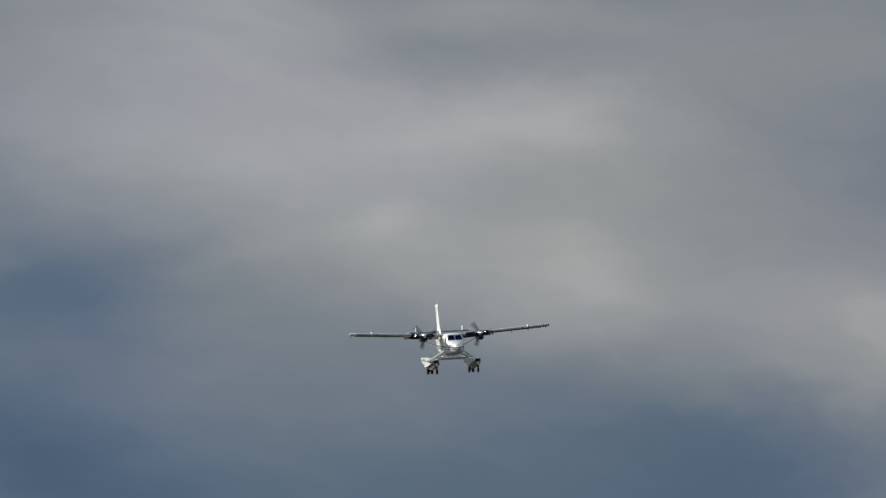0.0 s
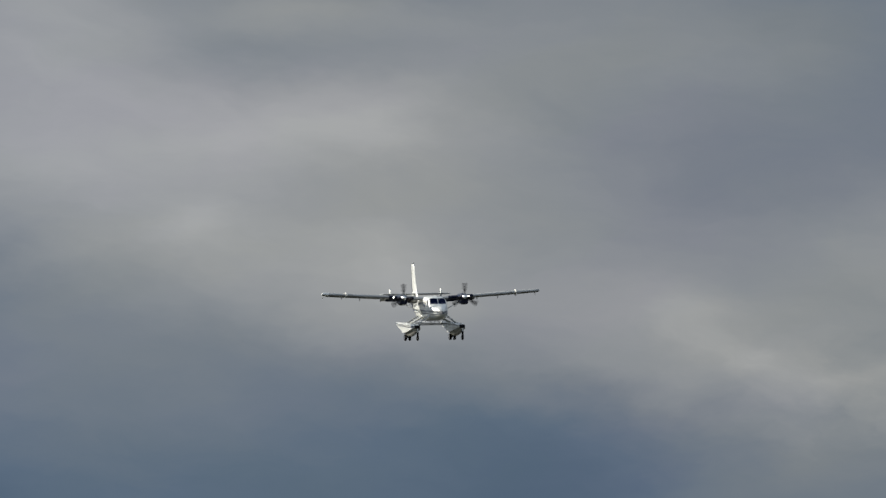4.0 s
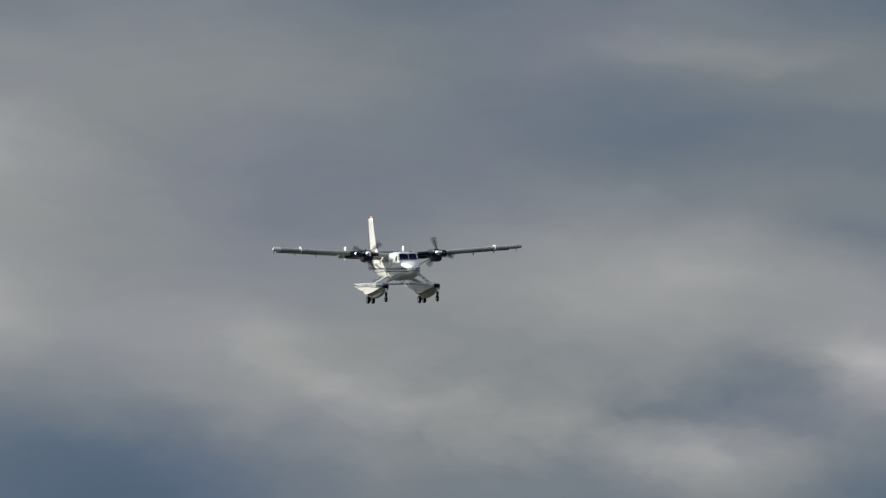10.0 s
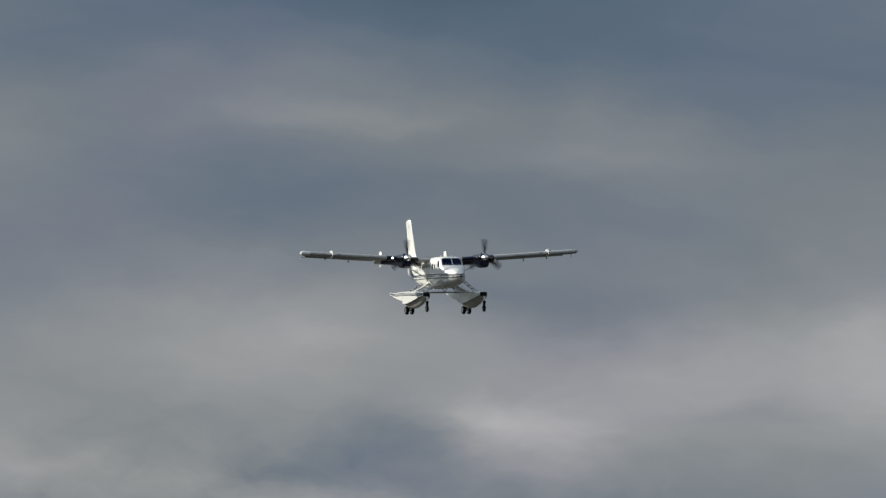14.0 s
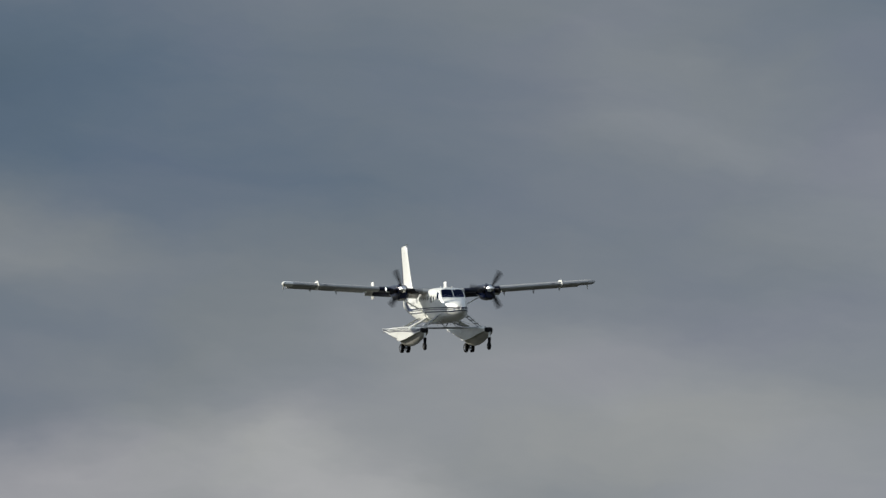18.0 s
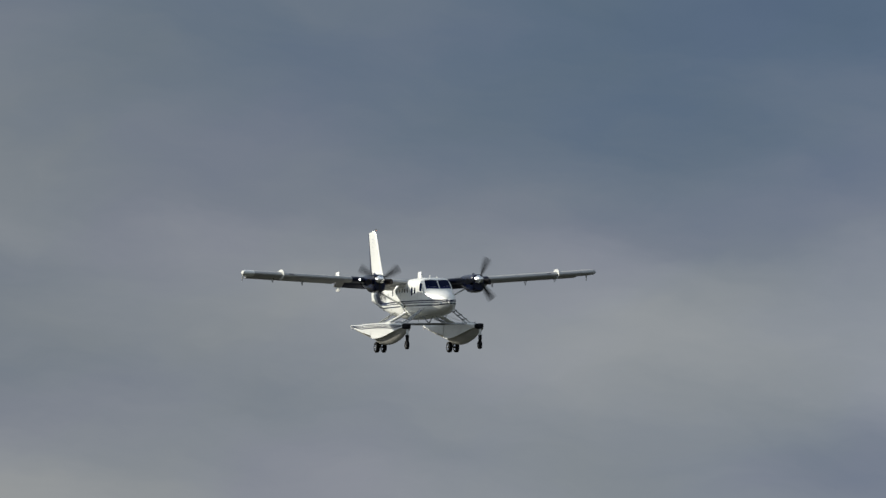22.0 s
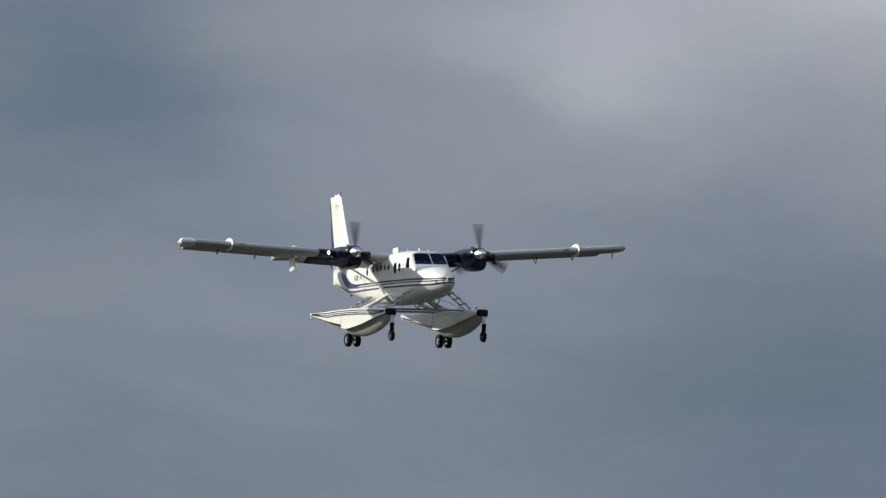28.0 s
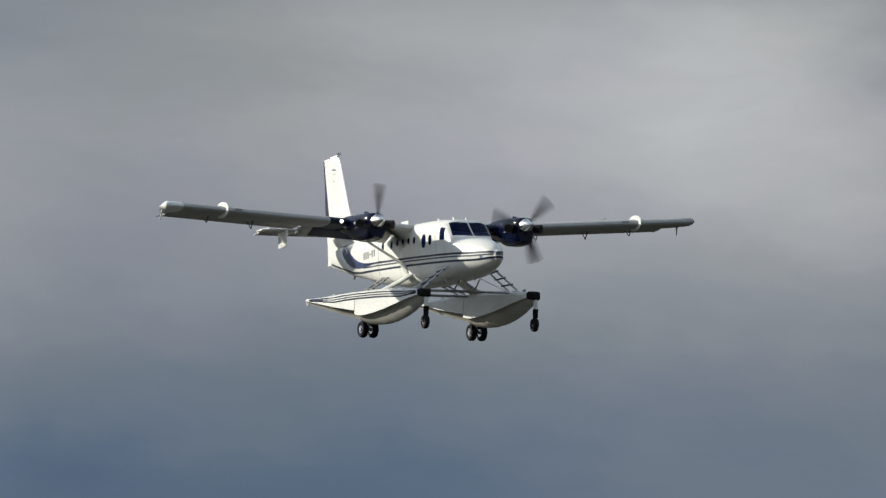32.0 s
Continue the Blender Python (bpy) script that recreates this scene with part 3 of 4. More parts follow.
NAVY_START, NAVY_END = 1.55, 3.80
centre = loft([wing_ring(y, cut=0.74) for y in np.linspace(-NAVY_START, NAVY_START, 9)])
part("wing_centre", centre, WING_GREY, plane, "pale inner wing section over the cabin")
for side in (1, -1):
    part("engine_wing_section", loft([wing_ring(side * y, cut=0.74) for y in np.linspace(NAVY_START + 0.001, NAVY_END, 9)]), NAVY_MATT, plane, "navy wing section at the engine")
for side in (1, -1):
    ys = list(np.linspace(NAVY_END + 0.001, 9.20, 14))
    rings = [wing_ring(side * y, cut=0.74) for y in ys]
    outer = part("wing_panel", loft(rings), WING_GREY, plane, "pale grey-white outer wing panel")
    # the tip is cut back from a rounded leading corner
    tip = [wing_ring(side * 9.201)]
    for y, c, t in ((9.30, 0.93, 1.0), (9.45, 0.74, 1.0), (9.58, 0.59, 0.97), (9.68, 0.47, 0.92), (9.75, 0.38, 0.80), (9.79, 0.30, 0.58), (9.81, 0.22, 0.30)):
        tip.append(wing_ring(side * y, 1.98 * c, 0.165 * t / c * (0.9 + 0.1 * c), 0.10 * (1 - c)))
    # left tip coloured greyer, standing in for the side away from the sun
    part("wing_tip", loft(tip), WHITE if side < 0 else WING_GREY, outer, "rounded pale wing tip")
    if side < 0:
        part("position_light", lathe([(-0.10, 0.02), (-0.06, 0.045), (0.04, 0.045), (0.08, 0.015)], n=12, at=(-0.26, side * 9.73, wing_z(9.73) + 0.02)), GREEN_GLASS, outer, "green wing-tip light")

    # slotted flap inboard and drooped aileron outboard, each on brackets
    def surface_ring(y, down, chord=0.56, gap=0.03):
        c, s = math.cos(radians(down)), math.sin(radians(down))
        ring = []
        for px, pz in foil(chord, 0.17, n=8):
            ring.append((-1.45 - gap + px * c + pz * s * 0 - pz * s, side * y, wing_z(y) - 0.02 + px * s + pz * c))
        return ring
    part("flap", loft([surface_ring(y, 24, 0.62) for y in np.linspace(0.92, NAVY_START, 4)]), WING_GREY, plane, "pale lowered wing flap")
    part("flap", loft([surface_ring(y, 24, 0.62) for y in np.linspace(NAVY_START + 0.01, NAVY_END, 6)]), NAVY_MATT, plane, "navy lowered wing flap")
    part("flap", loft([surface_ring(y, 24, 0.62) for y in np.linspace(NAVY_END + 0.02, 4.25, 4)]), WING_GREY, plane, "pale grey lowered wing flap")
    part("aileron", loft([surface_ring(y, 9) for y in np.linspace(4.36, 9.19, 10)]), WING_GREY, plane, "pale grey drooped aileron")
    for y, drop in ((4.36, 0.36), (6.22, 0.37), (7.86, 0.31)):
        z = wing_z(y)
        arm = tube((-1.02, side * y, z - 0.05), (-1.22, side * y, z - drop), 0.034, 0.014, n=8)
        part("hinge_bracket", arm, LADDER if y > 5 else WING_GREY, outer, "hinge bracket under the wing")
        part("hinge_link", tube((-1.24, side * y, z - drop + 0.02), (-1.52, side * y, z - 0.09), 0.016, n=8), LADDER, outer)
    part("tip_mast", tube((-1.0, side * 9.56, wing_z(9.5) - 0.02), (-1.12, side * 9.60, wing_z(9.5) - 0.36), 0.045, 0.012, n=8), WHITE, outer, "pale pointed mass-balance arm at the tip")
    # small stall vane plate in the leading edge, inboard of the fence
    part("stall_vane", loft([[(-0.004 - 0.02 * k, side * 7.05, wing_z(7.05) + 0.07 + 0.02 * k), (-0.004 - 0.02 * k, side * 7.3, wing_z(7.3) + 0.07 + 0.02 * k)] for k in range(-1, 2)], closed=False), LADDER, outer)
    # the white stall fence wraps the leading edge
    y = 7.66
    ring_in = [(math.cos(a) * 0.30 - 0.28, wing_z(y) + 0.02 + math.sin(a) * 0.12) for a in np.linspace(-2.4, 2.2, 18)]
    ring_out = [(math.cos(a) * 0.56 - 0.32, wing_z(y) + 0.03 + math.sin(a) * 0.27) for a in np.linspace(-2.3, 2.5, 18)]
    rings = []
    for (xi, zi), (xo, zo) in zip(ring_in, ring_out):
        rings.append([(xi, side * y - 0.012, zi), (xo, side * y - 0.012, zo), (xo, side * y + 0.012, zo), (xi, side * y + 0.012, zi)])
    part("stall_fence", loft(rings), WHITE, outer, "curved white stall fence")
    # landing light behind a round lens in the leading edge
    light = part("landing_light", lathe([(-0.06, 0.075), (0.035, 0.075), (0.045, 0.066)], n=20, at=(-0.03, side * 3.40, wing_z(3.4) + 0.0)), CHROME, plane, "lit round landing light in the wing's leading edge")
    part("lamp", lathe([(0.0, 0.050), (0.012, 0.050), (0.03, 0.026)], n=20, at=(0.016, side * 3.40, wing_z(3.4))), LAMP, light, "glowing white lamp")
    # the single lift strut
    bm = tube((-0.48, side * 0.86, -1.60), (-0.28, side * 3.20, wing_z(3.2) - 0.12), 0.095, 0.08, n=14, squash=0.42)
    part("wing_strut", bm, WHITE, plane, "white streamlined wing strut")
    part("strut_cuff", tube((-0.38, side * 0.80, -1.98), (-0.47, side * 0.98, -1.54), 0.20, 0.12, n=14, squash=0.5), WHITE, plane)
    # vortex generators and probes on the outer wing
    part("static_wick", tube((-2.0, side * 9.1, wing_z(9.2) - 0.06), (-2.28, side * 9.25, wing_z(9.2) - 0.09), 0.012), SOOT, outer)
part("pitot_tube", tube((-0.1, 6.4, wing_z(6.4) + 0.18), (0.05, 6.4, wing_z(6.4) + 0.2), 0.018), STEEL, plane)

# ---- engines ----
NACELLE = smooth_table([(1.50, -0.88, -0.12, 0.27, 2.8), (1.44, -0.95, -0.08, 0.33, 3.2), (1.20, -1.00, -0.05, 0.375, 3.7), (0.70, -1.00, -0.02, 0.40, 3.7), (0.30, -0.94, 0.01, 0.40, 3.3), (0.0, -0.82, 0.04, 0.39, 2.8),
                        (-0.6, -0.62, 0.06, 0.37, 2.6), (-1.2, -0.46, 0.02, 0.30, 2.4), (-1.9, -0.34, -0.06, 0.16, 2.2), (-2.2, -0.24, -0.12, 0.05, 2.0)], 0.05, 1)
propellers = []
for side in (1, -1):
    yc = side * 2.75
    rings = []
    for x in list(np.arange(-2.2, 1.2, 0.1)) + list(np.arange(1.2, 1.51, 0.05)):
        lo, hi, half, square = NACELLE(x)
        ring = []
        for k in range(28):
            c, s = math.cos(k * math.tau / 28), math.sin(k * math.tau / 28)
            ring.append((x, yc + half * math.copysign(abs(c) ** (2 / square), c), (lo + hi) / 2 + (hi - lo) / 2 * math.copysign(abs(s) ** (2 / square), s)))
        rings.append(ring)
    nacelle = part("nacelle", loft(rings), NAVY, plane, "glossy navy engine nacelle")
    part("air_intake", lathe([(1.30, 0.02), (1.33, 0.15), (1.46, 0.16), (1.47, 0.14), (1.40, 0.13), (1.36, 0.02)], n=20, at=(0, yc, -0.70)), DARK, nacelle, "dark oval intake under the spinner")
    part("intake_lip", lathe([(1.40, 0.165), (1.47, 0.17), (1.49, 0.155), (1.47, 0.142), (1.40, 0.145)], n=24, at=(0, yc, -0.70)), NAVY, nacelle)
    for out in (1, -1):
        pipe = tube((0.95, yc + out * 0.22, -0.40), (1.44, yc + out * 0.62, -0.47), 0.14, 0.16, n=16)
        part("exhaust_stack", pipe, BROWN_METAL, nacelle, "heat-tinted metal exhaust stub")
        part("exhaust_mouth", tube((1.435, yc + out * 0.615, -0.469), (1.448, yc + out * 0.628, -0.471), 0.13, n=16), DARK, nacelle)
        part("cowl_latch", box((0.62, yc + out * 0.395 - 0.02, -0.52), (0.72, yc + out * 0.395 + 0.02, -0.48)), STEEL, nacelle)
    part("cowl_scoop", tube((0.75, yc, 0.0), (0.55, yc, 0.03), 0.03, 0.05, n=12), NAVY, nacelle)
    # three-bladed propeller with a polished spinner
    hub = part("propeller", lathe([(-0.18, 0.20), (-0.02, 0.235), (0.02, 0.235)], n=28), CHROME, plane, "spinning three-bladed propeller")
    part("spinner", lathe([(0.0, 0.25), (0.06, 0.243), (0.16, 0.212), (0.28, 0.162), (0.38, 0.112), (0.45, 0.068), (0.48, 0.034), (0.49, 0.010)], n=32), SPINNER, hub, "polished metal spinner")
    for k in range(3):
        rings = []
        for r, chord, twist, thick in ((0.16, 0.10, 60, 0.09), (0.30, 0.12, 52, 0.08), (0.42, 0.20, 44, 0.045), (0.62, 0.265, 36, 0.032), (0.85, 0.28, 29, 0.024), (1.08, 0.265, 24, 0.018), (1.22, 0.235, 21, 0.013), (1.295, 0.15, 20, 0.008)):
            ring = []
            for j in range(10):
                a = j * math.tau / 10
                across, deep = math.cos(a) * chord / 2, math.sin(a) * thick / 2
                tw = radians(twist)
                ring.append(Matrix.Rotation(k * math.tau / 3, 3, "X") @ Vector((across * math.sin(tw) + deep * math.cos(tw), -across * math.cos(tw) + deep * math.sin(tw), r)))
            rings.append(ring)
        part("blade", loft(rings), BLADE, hub, "dark propeller blade")
    propellers.append((hub, (1.52, yc, -0.38)))

# ---- tail ----
FIN_ROWS = ((-0.10, -5.9, -7.62, 0.20), (0.15, -6.35, -7.70, 0.19), (0.6, -6.72, -7.84, 0.17), (1.2, -7.0, -8.0, 0.15), (2.0, -7.33, -8.2, 0.125), (2.8, -7.66, -8.42, 0.10), (3.05, -7.82, -8.48, 0.085), (3.12, -7.98, -8.5, 0.05))


def tail_ring(z, front, rear, thick, n=10):
    ring = []
    for k in range(2 * n):
        a = math.pi * k / n
        u = (1 - math.cos(a)) / 2
        t = thick * (1.05 * math.sqrt(max(0, u)) * (1 - 0.45 * u) ** 1.2) * 0.9
        ring.append((front + (rear - front) * u, t * (1 if k <= n else -1) * (0.5 if k in (0,) else 1), z))
    return ring


fin = part("fin", loft([tail_ring(*r) for r in FIN_ROWS]), WHITE, plane, "tall white swept tail fin")
rudder_rows = [(-0.62, -7.45, -8.90), (-0.2, -7.5, -8.90), (0.6, -7.80, -8.93), (1.4, -8.02, -8.97), (2.2, -8.22, -9.03), (2.9, -8.40, -9.09), (3.05, -8.46, -9.10), (3.08, -8.6, -9.06)]


def rudder_ring(z, front, rear, u0=0.0, u1=1.0, skin=0.0):
    x0, x1 = front + (rear - front) * u0, front + (rear - front) * u1
    t = 0.445 * float(np.interp(z, [row[0] for row in FIN_ROWS], [row[3] for row in FIN_ROWS]))
    t0, t1 = t * (1 - u0) + 0.006 * u0 + skin, t * (1 - u1) + 0.006 * u1 + skin
    return [(x0, t0, z), (x1, t1, z), (x1, -t1, z), (x0, -t0, z)]


rudder = part("rudder", loft([rudder_ring(*r) for r in rudder_rows]), WHITE, plane, "white rudder with a navy trailing edge")
edge = [rudder_ring(*r, float(np.interp(r[0], [-0.2, 3.0], [0.66, 0.90])), 1.006, 0.004) for r in rudder_rows[2:7]]
part("navy_edge", loft(edge), STRIPE, rudder, "navy painted trailing edge")
for side in (1, -1):
    # a thin outlined emblem on the fin
    loop = []
    for k in range(21):
        a = k * math.tau / 20
        x, z = -8.06 - 0.15 * math.cos(a) * abs(math.cos(a)) ** -0.3 if abs(math.cos(a)) > 1e-3 else -8.06, 2.57 + 0.075 * math.sin(a)
        y = side * (0.096 - 0.02 * (x + 8.2))
        loop.append([(x, y, z - 0.008), (x, y, z + 0.008)])
    part("fin_emblem", loft(loop, closed=False), STRIPE_GREY, fin, "thin grey outlined emblem")
    part("fin_emblem_bar", loft([[(-8.28, side * 0.085, 2.63), (-8.28, side * 0.085, 2.655)], [(-7.98, side * 0.105, 2.65), (-7.98, side * 0.105, 2.675)]], closed=False), STRIPE_GREY, fin)
    part("fin_port", lathe([(side * 0.10 - 0.015, 0.016), (side * 0.10 + 0.005, 0.016)], axis="y", n=10, at=(-8.05, 0, 2.22)), SOOT, fin)
part("trim_tab", box((-9.03, -0.010, 0.9), (-8.92, 0.010, 1.9)), STRIPE, rudder, "navy trim tab")
TAIL_Z = 0.39
tailplane_rings = []
for y in (-2.97, -2.92, -2.4, -1.2, 0.0, 1.2, 2.4, 2.92, 2.97):
    c = 0.86 if abs(y) < 2.95 else 0.6
    tailplane_rings.append([(-7.12 - (0.86 - c) * 0.5 + px, y, TAIL_Z + pz) for px, pz in foil(c, 0.14, n=8, camber=0)])
# tailplane and elevators take a grey that stands for their shaded undersides
tailplane = part("tailplane", loft(tailplane_rings), WING_GREY, plane, "horizontal tailplane, greyed for the shade beneath")
for side in (1, -1):
    rings = []
    for y in (0.25, 1.2, 2.4, 2.94):
        rings.append([(-8.0 + px * math.cos(0.1), side * y, TAIL_Z + pz - 0.06 * (-px)) for px, pz in foil(0.62, 0.10, n=6, camber=0)])
    part("elevator", loft(rings), WING_GREY, plane, "elevator, greyed for the shade beneath")
    tip = [[(-7.05 + px, side * 2.98, TAIL_Z + pz) for px, pz in foil(0.95, 0.13, n=8, camber=0)], [(-7.3 + px, side * 3.15, TAIL_Z + pz) for px, pz in foil(0.6, 0.1, n=8, camber=0)]]
    part("elevator_horn", loft(tip), WHITE, tailplane)
    # finlets that float-borne aircraft carry
    rings = []
    for z, f, r, thick in ((-0.19, -7.25, -7.86, 0.04), (-0.16, -7.20, -7.89, 0.09), (0.40, -7.12, -7.90, 0.10), (0.80, -7.18, -7.86, 0.09), (0.85, -7.28, -7.84, 0.04)):
        rings.append([(f + (r - f) * u, side * 2.3 + k * thick, z) for u, k in ((0, 0), (0.05, 0.33), (0.28, 0.5), (0.7, 0.25), (1, 0.02), (1, -0.02), (0.7, -0.25), (0.28, -0.5), (0.05, -0.33))])
    part("finlet", loft(rings), WHITE, tailplane, "white auxiliary finlet")
# the beacon on the fin: a turning lamp, lit on one face
beacon_base = part("beacon_base", tube((-7.90, 0, 3.06), (-7.90, 0, 3.12), 0.06, 0.045), WHITE, fin)
beacon = part("beacon", tube((0, 0, -0.01), (0, 0, 0.075), 0.03, 0.026, n=14), WING_GREY, plane, "turning red beacon on the fin's top")
part("lens", box((0.032, -0.034, 0.0), (0.040, 0.034, 0.078)), RED_LAMP, beacon, "glowing red lens")
for side in (1, -1):
    part("lens_shield", box((0.02, side * 0.040 - 0.004, -0.005), (0.115, side * 0.040 + 0.004, 0.083)), WHITE, beacon)
part("lens_back", box((0.022, -0.044, -0.005), (0.031, 0.044, 0.083)), WHITE, beacon)
BEACON_AT = (-7.90, 0, 3.125)

# ---- floats ----
FLOAT_Y = 2.02
FLOAT = smooth_table([
    # x, deck, chine, keel, half width
    (3.88, -3.00, -3.05, -3.15, 0.10), (3.70, -2.95, -3.08, -3.26, 0.21), (3.40, -2.90, -3.12, -3.41, 0.31), (2.80, -2.82, -3.20, -3.58, 0.42), (2.20, -2.75, -3.27, -3.69, 0.48), (1.50, -2.67, -3.33, -3.75, 0.51),
    (0.60, -2.59, -3.365, -3.755, 0.53), (-0.20, -2.53, -3.36, -3.68, 0.53), (-0.70, -2.49, -3.32, -3.61, 0.52), (-1.02, -2.47, -3.24, -3.55, 0.52)], 0.05, 2)
AFT = smooth_table([(-1.00, -2.47, -3.12, -3.48, 0.53), (-2.00, -2.41, -2.94, -3.25, 0.50), (-3.00, -2.36, -2.77, -3.03, 0.44), (-4.40, -2.28, -2.50, -2.70, 0.31), (-5.60, -2.20, -2.29, -2.40, 0.17), (-6.12, -2.15, -2.20, -2.25, 0.06)], 0.05, 2)


def float_ring(x, table, yc):
    deck, chine, keel, half = table(x)
    side = deck - chine
    pts = [(0.0, deck + 0.03), (0.5, deck + 0.02), (0.82, deck - 0.02), (0.97, deck - 0.10 * min(1, side / 0.4)), (1.0, deck - side * 0.5), (1.02, chine + 0.02), (1.02, chine)]
    low = [(a, chine + (keel - chine) * k) for a, k in ((0.92, 0.0), (0.80, 0.03), (0.69, 0.11), (0.58, 0.27), (0.46, 0.52), (0.24, 0.82), (0.0, 1.0))]
    if table is AFT:
        low = [(a, chine + (keel - chine) * k) for a, k in ((0.90, 0.06), (0.70, 0.17), (0.50, 0.30), (0.30, 0.48), (0.14, 0.72), (0.0, 1.0))]
    half_ring = pts + low
    ring = [(x, yc + a * half, z) for a, z in half_ring] + [(x, yc - a * half, z) for a, z in half_ring[-2:0:-1]]
    return ring


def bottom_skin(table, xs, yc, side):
    """The V bottom of a float half, just below the hull, in the shaded colour."""
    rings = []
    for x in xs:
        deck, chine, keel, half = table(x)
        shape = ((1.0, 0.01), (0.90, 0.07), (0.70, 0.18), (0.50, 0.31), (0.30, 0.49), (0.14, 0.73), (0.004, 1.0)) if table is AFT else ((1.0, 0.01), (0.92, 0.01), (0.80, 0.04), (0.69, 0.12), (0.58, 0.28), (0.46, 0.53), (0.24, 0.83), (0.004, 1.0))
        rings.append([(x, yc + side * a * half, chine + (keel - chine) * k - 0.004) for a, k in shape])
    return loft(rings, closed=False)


def wheel(name, at, radius, width, parent, label, metal=CHROME):
    rim = part(name, lathe([(-width * 0.36, radius * 0.10), (-width * 0.40, radius * 0.5), (-width * 0.28, radius * 0.56), (width * 0.28, radius * 0.56), (width * 0.40, radius * 0.5), (width * 0.36, radius * 0.10)], axis="y", n=22, at=at), metal, parent, label)
    prof = [(-0.30, 0.55), (-0.46, 0.66), (-0.50, 0.80), (-0.40, 0.94), (-0.2, 1.0), (0.0, 1.01), (0.2, 1.0), (0.40, 0.94), (0.50, 0.80), (0.46, 0.66), (0.30, 0.55)]
    part("tyre", lathe([(a * width, r * radius) for a, r in prof], axis="y", n=30, at=at), RUBBER, rim, "black rubber tyre")
    part("hub_cap", lathe([(-width * 0.48, radius * 0.2), (width * 0.48, radius * 0.2)], axis="y", n=12, at=at), STEEL, rim)
    return rim


for side in (1, -1):
    yc = side * FLOAT_Y
    xs_fore, xs_aft = [x for x in np.arange(-1.02, 3.87, 0.12)] + [3.86], list(np.arange(-6.12, -0.99, 0.16)) + [-1.0]
    bm = loft([float_ring(x, FLOAT, yc) for x in xs_fore])
    loft([float_ring(x, AFT, yc) for x in xs_aft], bm=bm)
    pontoon = part("float", bm, HULL, plane, "white painted metal float with dark stripes", 28)
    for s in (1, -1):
        part("bottom_plating", bottom_skin(FLOAT, xs_fore, yc, s), HULL_SHADED, pontoon, "V bottom, shade put into its grey colour")
        part("bottom_plating", bottom_skin(AFT, xs_aft, yc, s), HULL_SHADED, pontoon, "V bottom, shade put into its grey colour")
        for drop, half in ((0.09, 0.016), (0.17, 0.014), (0.25, 0.024)) if s == side else ():
            rings = []
            for x in np.linspace(-5.6, 3.55, 60):
                deck, chine, keel, wide = (FLOAT if x > -1.0 else AFT)(x)
                fall = drop * min(1.0, (deck - chine) / 0.42)
                out = wide * (1.0 if fall > 0.1 * min(1, (deck - chine) / 0.4) + 0.02 else 0.985) + 0.012
                rings.append([(x, yc + s * out, deck - fall - half), (x, yc + s * out, deck - fall + half)])
            part("stripe", loft(rings, closed=False), STRIPE, pontoon, "dark navy stripe")
    # rubber bow bumper
    rings = []
    for x, grow in ((3.60, 0.008), (3.64, 0.02), (3.78, 0.025), (3.86, 0.012), (3.90, -0.03)):
        deck, chine, keel, half = FLOAT(min(x, 3.86))
        top, low, half = deck + 0.04 + grow, deck - 0.20 - grow, max(0.05, half + grow)
        rings.append([(x, yc + half * math.copysign(abs(math.cos(a)) ** 0.42, math.cos(a)), (top + low) / 2 + (top - low) / 2 * math.copysign(abs(math.sin(a)) ** 0.42, math.sin(a))) for a in np.linspace(0, math.tau, 20, endpoint=False)])
    part("bow_bumper", loft(rings), RUBBER, pontoon, "black rubber bow bumper")
    # nose wheel on its leg
    leg = part("nose_leg", tube((3.80, yc, -3.05), (3.78, yc, -3.62), 0.075, 0.07, n=14), WHITE, plane, "white nose-wheel leg")
    part("oleo", tube((3.785, yc, -3.5), (3.74, yc, -3.80), 0.10, 0.085, n=14), RUBBER, leg, "black lower leg")
    part("fork", tube((3.78, yc, -3.66), (3.66, yc + 0.10, -4.02), 0.05, 0.035, bm=tube((3.78, yc, -3.66), (3.66, yc - 0.10, -4.02), 0.05, 0.035)), SOOT, leg)
    wheel("nose_wheel", (3.67, yc, -4.02), 0.235, 0.17, plane, "small nose wheel with a black tyre", SOOT)
    # twin main wheels behind the step
    gear = part("main_leg", tube((-1.25, yc, -3.2), (-1.10, yc, -3.74), 0.09, 0.07, n=12), STEEL, plane, "main gear leg under the float")
    part("axle", tube((-1.10, yc - 0.2, -3.74), (-1.10, yc + 0.2, -3.74), 0.05), STEEL, gear)
    part("drag_link", tube((-1.7, yc, -3.25), (-1.12, yc, -3.72), 0.04), SOOT, gear)
    for s in (1, -1):
        wheel("main_wheel", (-1.10, yc + s * 0.19, -3.74), 0.285, 0.22, plane, "main wheel with a black tyre and bright hub")
    # deck fittings: hatches, cleats, water rudder
    for x in (2.2, 1.1, -0.9, -2.2, -3.2):
        deck = (FLOAT if x > -1.0 else AFT)(x)[0]
        part("deck_hatch", tube((x, yc, deck + 0.02), (x, yc, deck + 0.055), 0.13, 0.11, n=14), STEEL, pontoon)
    for x in (2.9, -3.9):
        deck = (FLOAT if x > -1.0 else AFT)(x)[0]
        part("cleat", box((x - 0.1, yc - 0.02, deck + 0.02), (x + 0.1, yc + 0.02, deck + 0.10)), STEEL, pontoon)
